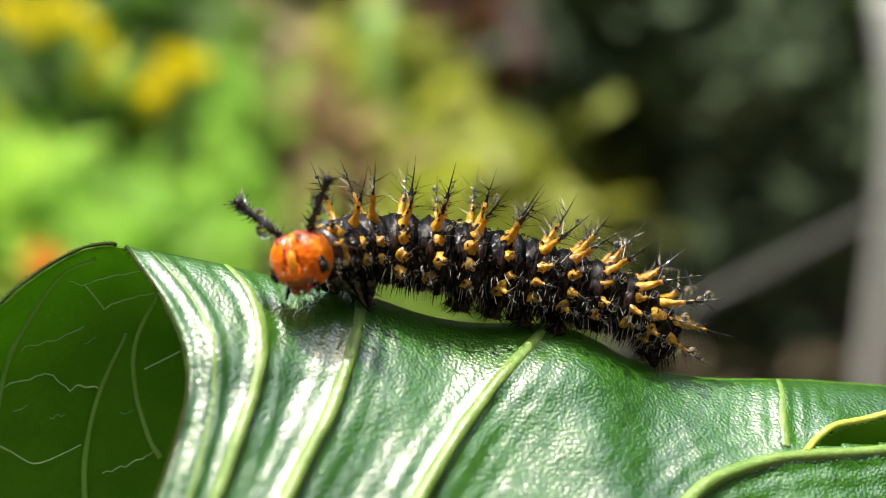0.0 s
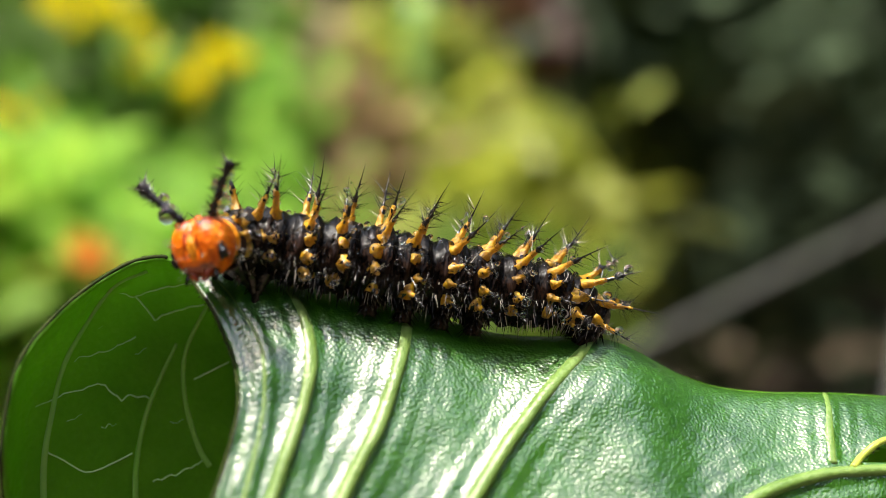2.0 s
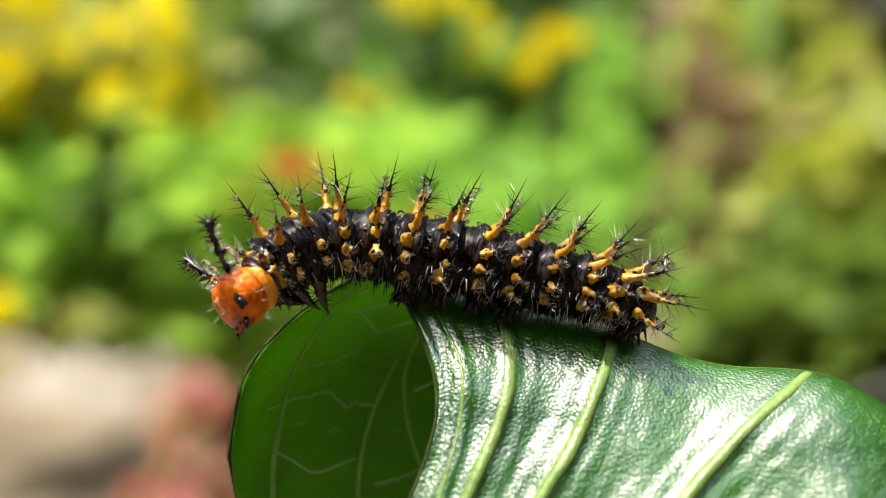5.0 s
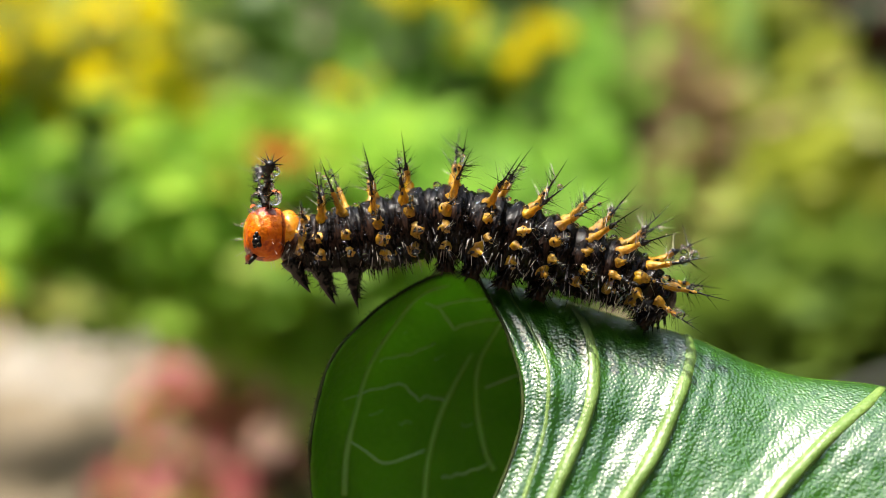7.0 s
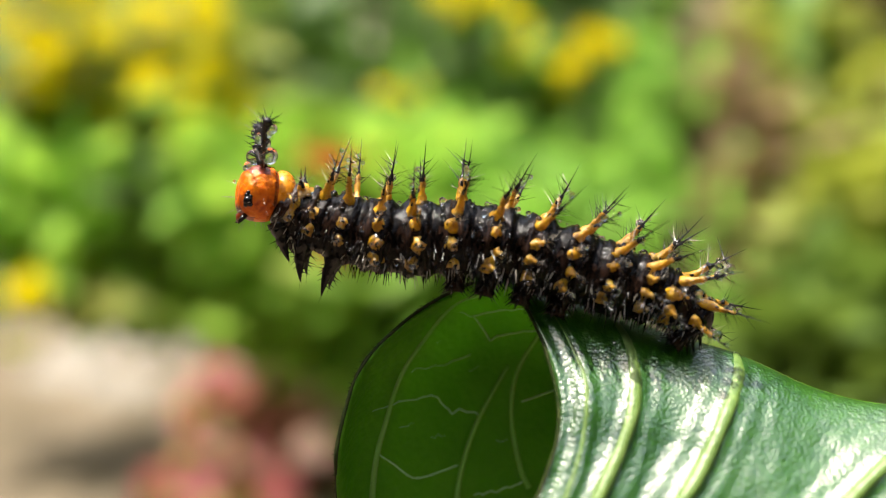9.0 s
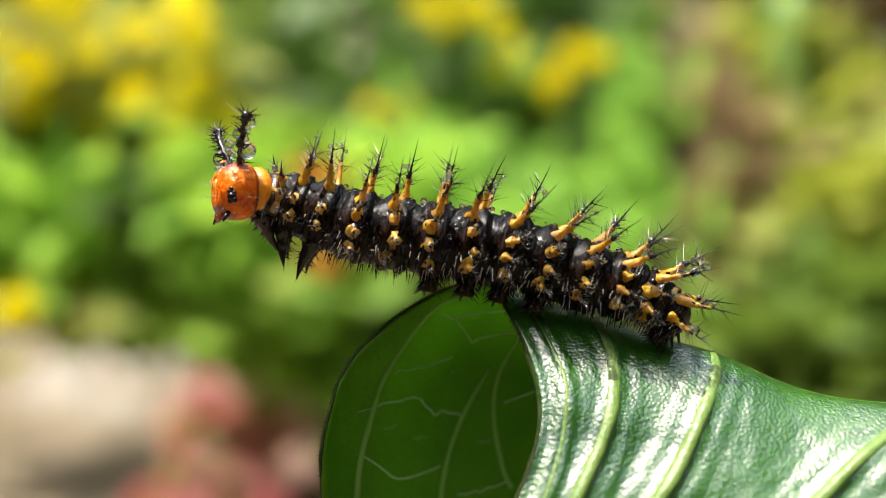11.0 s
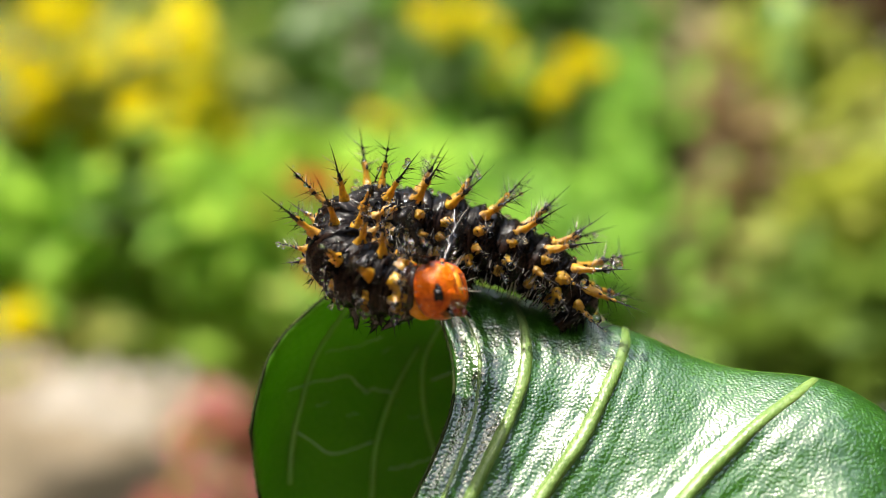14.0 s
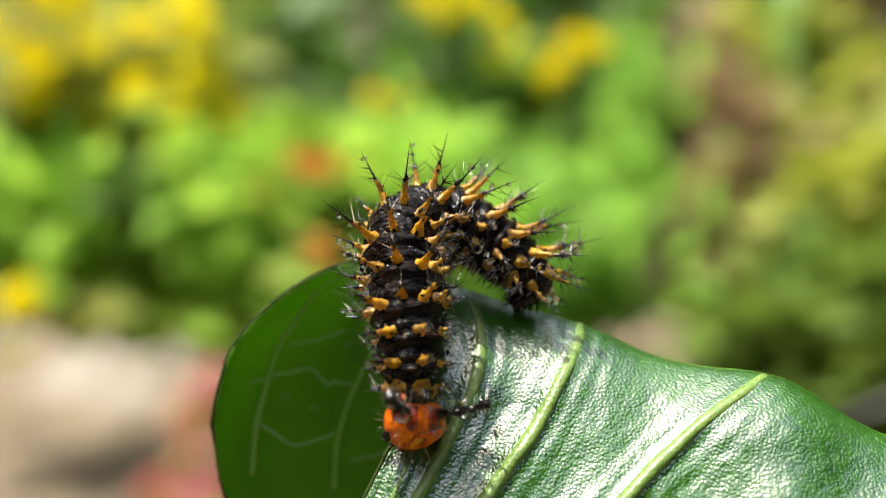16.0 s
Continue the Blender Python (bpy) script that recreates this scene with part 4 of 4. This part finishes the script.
# The corner's deep shade is put into this bush's dull leaf colour.
shrub("shrub", "bush with deep shade put into its dark green leaves", [(25, 9.5, .9, .06), (24, 12.4, .9, .05), (24.4, 6.4, .9, .04), (26.5, 6, 1.1, .10), (30, 3, 1.2, .12), (34, 0, 1.2, .12), (19.5, -5.2, 1.0, .08), (27, -2, 1.1, .1), (31, 9, 1.2, .12), (36, 6, 1.2, .12)],
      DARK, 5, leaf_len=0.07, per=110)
shrub("shrub", "dry brown leaves on a dying bush", [(10.5, 8, .95, .045), (11.2, 5, .95, .04), (9, 3, .92, .035), (13, -1.6, .95, .05), (10.2, 1, .72, .03), (11.5, -1, .72, .03), (11, 3.4, .74, .03), (10.6, 6.4, .76, .025)],
      BROWN, 6, leaf_len=0.05, per=55)
# Half shade is put into the leaf colour: COPPER's hue, far darker.
shrub("shrub", "rust-brown leafy bush with half shade put into its leaves", [(18.5, 9, .95, .05), (20, 10.5, .95, .05), (20.6, 7.4, .97, .04), (18.8, 11.8, .95, .05)],
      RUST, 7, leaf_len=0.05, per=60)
shrub("shrub", "low rust-brown leaves close to the soil", [(-8, -5.6, .80, .04), (-6.4, -7.5, .80, .04), (-8.6, -9, .78, .04), (-5, -5, .80, .03), (-9.2, -7, .8, .03)],
      COPPER, 8, leaf_len=0.045, per=50)
# Added clump: stands in for the shaded hollow between the lime leaves.
shrub("shrub", "small green clump standing in for a shaded hollow", [(-15.9, 3.2, .54, .009)],
      GREEN, 9, leaf_len=0.018, per=60, foot=(-0.30, 0.58, 0))
def scattered(seed, n, a0, a1, e0, e1, d):
    """Places for n flower heads inside a patch of the view."""
    rng = random.Random(seed)
    return [(rng.uniform(a0, a1), rng.uniform(e0, e1), d + rng.uniform(-.03, .05), rng.uniform(0.009, 0.014)) for _ in range(n)]


flower_plant("tall plant with many yellow flower heads", [(-12.1, 6.0, .60, .009), (-12.9, 6.9, .60, .009), (-20.5, 6.0, .60, .009), (-20.9, -1.7, .52, .0085), (-21.3, -2.1, .52, .0085), (-20.5, -2.2, .52, .007), (-15.0, 7.8, .60, .008)]
             + scattered(4, 52, -22.5, -13.0, 7.2, 12.8, .60) + scattered(5, 12, -17.5, -11.6, 5.8, 9.0, .60), PETAL_Y, 11, foot=(-0.42, 0.62, 0))
flower_plant("garden plant with clustered yellow flowers", [(0.7, 9.6, .62, .009), (1.9, 8.9, .62, .009), (4.4, 10.2, .62, .010), (2.8, 7.6, .62, .009), (5.3, 10.1, .62, .009), (2.4, 8.2, .62, .008), (3.6, 9.2, .62, .009), (1.2, 10.6, .64, .009), (3.2, 8.6, .62, .008), (-1.6, 11.6, .62, .010), (-2.6, 12.4, .62, .010), (-0.6, 12.6, .62, .009), (0.4, 11.8, .62, .009), (-4.4, 7.2, .68, .008), (-5.2, 7.8, .70, .007), (-3.4, 7.9, .70, .006)], PETAL_Y, 12, leaf_mat=GREEN)
flower_plant("garden plant with small orange flowers on thin stems", [(-7.9, 4.7, .52, .009), (-7.3, 4.4, .52, .008), (-8.2, 5.0, .52, .008), (-7.6, 0.6, .50, .007), (-7.2, 0.2, .50, .006), (-1.6, 1.2, .50, .008), (-1.2, 0.8, .50, .007)], PETAL_O, 13, foot=(-0.03, 0.56, 0))
flower_plant("low plant with large pink flowers", [(-12.6, -5.8, .80, .018), (-13.2, -9, .78, .02), (-11.3, -7.4, .78, .018), (-15.0, -11, .76, .018), (-12.2, -10.8, .76, .02), (-13.6, -7.4, .80, .018), (-11, -12, .74, .018), (-10.6, -9.4, .76, .02), (-9.8, -11.2, .74, .02), (-12, -7, .78, .018), (-10, -6.6, .8, .014), (-13.4, -11.6, .75, .02), (-11.8, -9.2, .77, .02), (17.9, 8.6, .90, .012)], PETAL_P, 14)


def stone(a, e, d, size, seed):
    """A low rounded field stone, half sunk in the path."""
    bm = bmesh.new()
    bmesh.ops.create_icosphere(bm, subdivisions=4, radius=1)
    eye = STAGE @ Vector((0, 0, 0))
    ray = spot(a, e, 1.0) - eye
    top = eye + ray * (-eye.z / ray.z)
    high = size * d
    for v in bm.verts:
        w = 1 + 0.22 * noise.noise(v.co * 1.2 + Vector((seed, 0, 0))) + 0.06 * noise.noise(v.co * 5)
        v.co = Vector((v.co.x * size * w, v.co.y * size * 0.9 * w, v.co.z * high * (1 + 0.1 * (w - 1))))
    ob = part("garden_rock", bm, STONE, None)
    ob.location = (top.x, top.y, high * 0.25)
    tagged(ob, "low pale weathered field stone sunk in the sandy path", "rock", "garden rocks")


for k, (a, e, d, s) in enumerate(((-13.4, -1.0, .5, .09), (-16.5, -1.6, .5, .08), (-14.9, -2.6, .5, .075), (-12.6, -3.2, .5, .05), (-18.4, -5.4, .5, .05), (-15.4, -5.2, .5, .06), (-16.4, -7.2, .5, .05), (-19.4, -6.6, .5, .05), (-8.6, -11.6, .5, .03))):
    stone(a, e, d, s, k + 1)


def trunk():
    """Thick dark tree trunk behind the bed."""
    bm = bmesh.new()
    foot = spot(32, 0, 1.9)
    pts = [Vector((foot.x, foot.y, z)) for z in np.linspace(-0.05, 2.6, 14)]
    tube(bm, pts, [0.42 - 0.008 * k + (0.1 if k == 0 else 0) for k in range(14)], sides=24)
    for v in bm.verts:
        v.co += Vector((1, 1, 0)) * 0.04 * noise.noise(Vector((v.co.x * 4, v.co.y * 4, v.co.z * 1.2)))
    tagged(part("tree_trunk", bm, BARK, None), "thick dark tree trunk with rough bark", "tree trunk")


trunk()


def grass_clump():
    """Long pale green arching blades."""
    rng = random.Random(31)
    root = tagged(new("grass_clump"), "clump of long pale green arching blades", "grass")
    foot = spot(-5, -14, 0.78)
    root.location = (foot.x, foot.y, 0)
    base = Vector(root.location)
    for a0, e0, a1, e1 in ((-9.5, 12.5, -5.5, 3), (-8.6, 13, -5.2, 4), (-10.6, 12.5, -6.2, 4), (-7.6, 13, -4.6, 5), (-11.5, 12, -7.5, 4),
                           (-9.9, 13.5, -6.6, 5), (-6.8, 13.5, -4.0, 5.5)):
        bm = bmesh.new()
        tip, mid = spot(a0, e0, 0.72) - base, spot(a1, e1, 0.74) - base
        line = smooth_line([Vector((rng.uniform(-.01, .01), 0, -0.01)), mid * 0.55, mid, tip], 16)
        tube(bm, line, [0.0085 * (1 - 0.7 * (k / 15) ** 2) for k in range(16)], sides=6, flat=0.25)
        part("grass_blade", bm, PALE_BLADE, root)


PALE_BLADE = material("pale_blade", [(0.16, 0.30, 0.05), (0.26, 0.40, 0.10)], rough=0.45, scale=20, translucent=0.3, glow=(0.4, 0.6, 0.12))
grass_clump()


def stake(name, label, a, e0, e1, d, radius, mat, category):
    """An upright stick from the soil to a given height."""
    bm = bmesh.new()
    top, low = spot(a, e1, d), spot(a, e0, d)
    pts = smooth_line([Vector((top.x + 0.01, top.y, -0.02)), Vector((low.x, low.y, max(low.z, 0.05))), top], 14)
    tube(bm, pts, radius, sides=10)
    tagged(part(name, bm, mat, None), label, category)


GREY_WOOD = material("grey_wood", [(0.24, 0.25, 0.23), (0.40, 0.41, 0.39)], rough=0.8, scale=14, fine=120, stretch=(1, 1, 0.2))
# Even dark grey, which keeps the thin straw faint.
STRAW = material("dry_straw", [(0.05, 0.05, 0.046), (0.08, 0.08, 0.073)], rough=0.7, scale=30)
stake("plant_stalk", "thick pale green upright plant stalk", 14, 4, 13, 0.8, 0.013, PALE_BLADE, "stalk")
stake("wooden_post", "weathered grey upright wooden post", 37.6, 5.5, 15, 0.9, 0.024, GREY_WOOD, "post")


def straw():
    """A dry straw leaning across the dark bush, rooted in the soil."""
    bm = bmesh.new()
    a, b = spot(17, -7.3, 0.42), spot(41, 6.0, 0.42)
    foot = Vector((a.x - 0.02, a.y + 0.02, -0.01))
    line = [a.lerp(b, k / 19) for k in range(20)]
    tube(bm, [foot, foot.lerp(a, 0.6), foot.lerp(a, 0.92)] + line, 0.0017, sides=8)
    tagged(part("dry_straw", bm, STRAW, None), "thin dark grey dry straw leaning across the bush", "straw")


straw()


# ---- what moves ----
BODY_ROWS = {k: [] for k in range(14)}


CROWN = {3: (-.35, 0, 1), 3.5: (-.3, -.2, .9), 4: (-.6, 0, .7), 6.5: (-.4, 0, .9), 7: (0, 0, 1), 7.5: (-.35, 0, .95), 8.5: (0, 0, 1), 9: (.15, 0, 1), 12: (-.4, 0, .95),
         12.5: (-.45, 0, .9), 13: (-.3, -.3, .8), 13.5: (.45, -.5, .6), 14: (.45, -.2, .85), 14.5: (.5, -.6, .5)}


def pose_body(t, facing, *line):
    """Lays the rings along a smooth line from tail to head (millimetres from the caterpillar's origin) at t seconds; CROWN says where the head's top points."""
    pts = [(C0 + Vector(p) + Vector((0, -0.9, 0))) for p in smooth_line(line, 240)]
    pts = [p * ((77 + (p.y - 75.7) * 1.35 - 1.3) / p.y) if p.y < 75.7 else p for p in pts]
    pts = [p - Vector((0, 0, 0.4 * max(0, 1 - t / 3))) for p in pts]
    pts = [p * (come_closer(p.x) * (1 - 0.9 / 77) if p.x > 10 else 1 - 0.9 / 77) - C0 for p in pts]
    run = [0.0]
    for a, b in zip(pts, pts[1:]):
        run.append(run[-1] + (b - a).length)
    body = run[-1] - 1.35
    total = sum(LENGTHS)
    ups, tangents = [], []
    up = Vector((0, -0.10, 1))
    for k in range(240):
        d = (pts[min(k + 4, 239)] - pts[max(k - 4, 0)]).normalized()
        up = (up - d * up.dot(d)).normalized()
        ups.append(up.copy())
        tangents.append(d)
    done = 0.0
    for i in range(12, -1, -1):
        at = (done + LENGTHS[i] / 2) / total * body
        done += LENGTHS[i]
        k = min(int(np.searchsorted(run, at)), 239)
        x, z = tangents[k], ups[k]
        y = z.cross(x)
        m = Matrix((x, y, z)).transposed().to_4x4()
        BODY_ROWS[i].append((t, Matrix.Translation(pts[k] * MM) @ m))
    x = Vector(facing).normalized()
    z = Vector(CROWN.get(t, (-.2, 0, 1) if t < 15 else (.4, -.85, .3)))
    z = (z - x * z.dot(x)).normalized()
    y = z.cross(x)
    BODY_ROWS[13].append((t, Matrix.Translation(pts[-1] * MM) @ Matrix((x, y, z)).transposed().to_4x4()))


def sway():
    """The leaf nods a little once the caterpillar has moved on."""
    nod = Matrix.Translation((0.00785, 0, -0.0089)) @ pose(0, 0, 0, 0, 2.52, 0) @ Matrix.Translation((-0.0085, 0, 0.00855))
    early = STAGE @ nod.inverted()
    walk(leaf, [(0, early), (4.2, early), (6.3, STAGE), (16, STAGE)])


def motions():
    sway()
    pose_body(0.0, (-0.55, -0.8, -0.2), (24.73, -0.40, -4.42), (21.18, -0.40, -2.05), (16.90, -0.40, -0.63), (12.37, -0.40, 0.77), (7.97, -0.40, 1.71), (4.40, -0.40, 2.21), (0.25, -2.50, 1.66))
    pose_body(0.5, (-0.75, -0.6, -0.15), (23.37, -0.40, -3.66), (20.34, -0.40, -1.87), (15.97, -0.40, -0.63), (11.34, -0.40, 0.59), (6.87, -0.40, 1.70), (2.52, -0.40, 2.46), (-2.69, -2.00, 2.54))
    pose_body(1.0, (-0.9, -0.4, -0.1), (20.78, -0.40, -2.60), (17.74, -0.40, -1.22), (13.36, -0.40, -0.22), (8.74, -0.40, 0.77), (4.27, -0.40, 1.79), (0.66, -0.40, 2.64), (-2.16, -0.40, 3.18), (-4.96, -1.00, 3.45))
    pose_body(1.5, (-0.6, -0.75, -0.2), (19.52, -0.40, -2.18), (16.31, -0.40, -0.65), (12.00, -0.40, 0.51), (7.82, -0.40, 1.46), (3.40, -0.40, 2.28), (-0.18, -0.40, 2.93), (-2.96, -0.40, 3.39), (-6.07, -2.50, 2.82))
    pose_body(2.0, (-0.55, -0.8, -0.15), (16.65, -0.40, -2.20), (13.82, -0.40, -0.65), (10.08, -0.40, 0.01), (5.71, -0.40, 0.96), (1.47, -0.40, 1.92), (-2.31, -0.40, 2.74), (-5.34, -0.40, 3.39), (-8.06, -2.50, 3.22))
    pose_body(2.5, (-0.7, -0.7, -0.1), (13.59, -0.40, -1.93), (10.91, -0.40, -0.36), (7.35, -0.40, 0.73), (3.49, -0.40, 1.71), (-0.65, -0.40, 2.69), (-4.71, -0.40, 3.75), (-8.05, -0.40, 4.30), (-10.91, -2.00, 3.74))
    pose_body(3.0, (-0.7, -0.7, -0.1), (12.96, -0.40, -1.74), (10.35, -0.40, -0.20), (6.52, -0.40, 0.81), (2.71, -0.40, 1.75), (-1.40, -0.40, 2.85), (-5.47, -0.40, 3.70), (-8.84, -0.40, 4.40), (-11.66, -2.00, 4.33))
    pose_body(3.5, (-0.15, -0.95, -0.25), (9.38, -0.40, -1.45), (7.17, -0.40, 0.48), (3.40, -0.40, 1.66), (-0.38, -0.40, 2.74), (-4.16, -0.40, 3.83), (-6.68, -1.50, 4.59), (-8.27, -3.00, 4.50), (-9.45, -5.50, 3.07))
    pose_body(4.0, (-0.35, -0.8, -0.5), (8.18, -0.40, -1.10), (5.81, -0.40, 0.55), (2.05, -0.40, 1.58), (-1.73, -0.40, 2.61), (-5.53, -0.40, 3.68), (-8.59, -1.00, 4.51), (-10.51, -2.50, 4.18), (-12.17, -5.00, 1.55))
    pose_body(6.5, (-0.93, -0.35, -0.05), (2.69, -0.40, 0.86), (-0.14, -0.40, 2.42), (-4.03, -0.40, 3.60), (-8.28, -0.40, 4.89), (-12.19, -0.40, 5.29), (-16.10, -0.40, 4.72), (-19.67, -0.40, 3.70), (-22.15, -1.00, 3.02))
    pose_body(7.0, (-0.97, -0.25, 0), (2.06, -0.40, 0.64), (-0.79, -0.40, 2.35), (-4.70, -0.40, 3.55), (-8.61, -0.40, 4.90), (-12.17, -0.40, 5.68), (-16.43, -0.40, 4.82), (-19.99, -0.40, 4.29), (-22.72, -0.70, 5.07))
    pose_body(7.5, (-0.95, -0.3, -0.03), (1.00, -0.40, 1.12), (-1.64, -0.40, 2.60), (-5.51, -0.40, 3.69), (-9.38, -0.40, 4.88), (-12.91, -0.40, 5.56), (-16.78, -0.40, 4.82), (-20.66, -0.40, 4.25), (-23.53, -1.00, 4.12))
    pose_body(8.0, (-0.96, -0.27, 0), (0.88, -0.40, 1.10), (-2.07, -0.40, 2.53), (-5.89, -0.40, 3.67), (-10.07, -0.40, 4.88), (-13.90, -0.40, 5.15), (-17.70, -0.40, 3.87), (-21.87, -0.40, 2.92), (-24.89, -0.70, 2.97))
    pose_body(8.5, (-0.96, -0.27, 0.02), (1.48, -0.40, 0.57), (-1.27, -0.40, 2.16), (-5.05, -0.40, 3.38), (-8.83, -0.40, 4.58), (-12.63, -0.40, 5.15), (-17.10, -0.40, 4.76), (-21.60, -0.40, 4.50), (-25.31, -0.70, 4.84))
    pose_body(9.0, (-0.96, -0.27, 0.05), (1.43, -0.40, 0.35), (-1.12, -0.40, 1.91), (-4.85, -0.40, 3.01), (-8.59, -0.40, 4.11), (-12.68, -0.40, 4.94), (-17.12, -0.40, 4.94), (-21.60, -0.40, 5.87), (-24.97, -0.70, 7.57))
    pose_body(11.5, (-0.85, -0.5, -0.05), (1.50, -0.40, 0.64), (-1.29, -0.40, 2.24), (-5.32, -0.40, 3.46), (-9.18, -0.40, 4.64), (-13.40, -0.40, 5.12), (-17.64, -0.40, 5.74), (-22.62, -0.40, 7.21), (-25.53, -1.50, 7.98))
    pose_body(12.0, (-0.92, -0.38, -0.05), (1.77, -0.40, 0.77), (-1.09, -0.40, 2.62), (-4.85, -0.40, 3.82), (-8.80, -0.40, 4.91), (-13.12, -0.40, 5.21), (-18.17, -0.40, 5.58), (-23.60, -0.40, 5.87), (-26.63, -1.00, 4.93))
    pose_body(12.5, (-0.55, -0.8, -0.15), (1.73, -0.40, 0.52), (-1.32, -0.40, 2.36), (-5.27, -0.40, 3.55), (-9.24, -0.40, 4.81), (-13.57, -0.40, 5.28), (-17.54, -0.40, 4.67), (-19.93, -1.28, 3.16), (-21.47, -2.64, 1.34))
    pose_body(13.0, (0.12, -0.95, -0.2), (0.93, -0.40, -0.17), (-1.94, -0.40, 2.01), (-5.90, -0.40, 3.43), (-9.87, -0.40, 4.54), (-13.82, -0.81, 5.19), (-16.53, -2.30, 4.20), (-16.25, -3.87, 2.07), (-14.56, -4.75, 0.21))
    pose_body(13.5, (0.1, -0.75, -0.65), (0.66, -0.40, -0.25), (-2.22, -0.40, 2.00), (-6.20, -0.40, 3.79), (-10.18, -0.60, 5.10), (-13.70, -1.76, 5.21), (-14.88, -3.80, 3.20), (-13.36, -5.02, 0.89), (-11.19, -5.57, -0.88))
    pose_body(14.0, (0.85, -0.45, 0.22), (1.13, -0.40, -0.20), (-1.93, -0.40, 2.24), (-5.90, -0.40, 3.94), (-9.89, -0.60, 5.01), (-13.21, -1.83, 4.95), (-13.84, -4.00, 2.76), (-11.29, -5.23, 1.28), (-8.14, -5.57, 0.95))
    pose_body(14.5, (0.35, -0.6, -0.7), (0.87, -0.40, 0.14), (-2.18, -0.40, 2.61), (-5.79, -0.40, 4.44), (-9.39, -0.81, 5.79), (-12.17, -1.96, 5.50), (-12.14, -4.00, 3.22), (-9.96, -5.16, 0.98), (-7.22, -5.57, -1.22))
    pose_body(15.0, (0.12, -0.42, -0.9), (1.07, -0.40, -0.14), (-1.80, -0.40, 2.52), (-5.06, -0.40, 4.35), (-7.94, -0.81, 5.52), (-10.37, -2.17, 5.05), (-10.14, -4.21, 2.27), (-7.90, -5.23, -0.47), (-6.20, -5.57, -3.18))
    pose_body(15.5, (0.08, -0.42, -0.9), (1.20, -0.40, 0.35), (-1.32, -0.40, 2.64), (-3.85, -0.40, 4.10), (-6.38, -0.81, 5.08), (-8.39, -2.17, 4.44), (-7.81, -4.21, 1.32), (-6.73, -5.23, -2.08), (-6.22, -5.57, -4.88))
    pose_body(16.0, (0.1, -0.42, -0.9), (1.03, -0.40, 0.81), (-1.36, -0.40, 2.92), (-3.94, -0.40, 4.56), (-6.12, -1.08, 5.15), (-7.75, -2.58, 4.02), (-7.39, -4.34, 0.83), (-6.81, -5.36, -3.11), (-6.67, -5.57, -6.87))
    for i, seg in enumerate(SEGMENTS):
        walk(seg, BODY_ROWS[i])
    walk(head, BODY_ROWS[13])


motions()
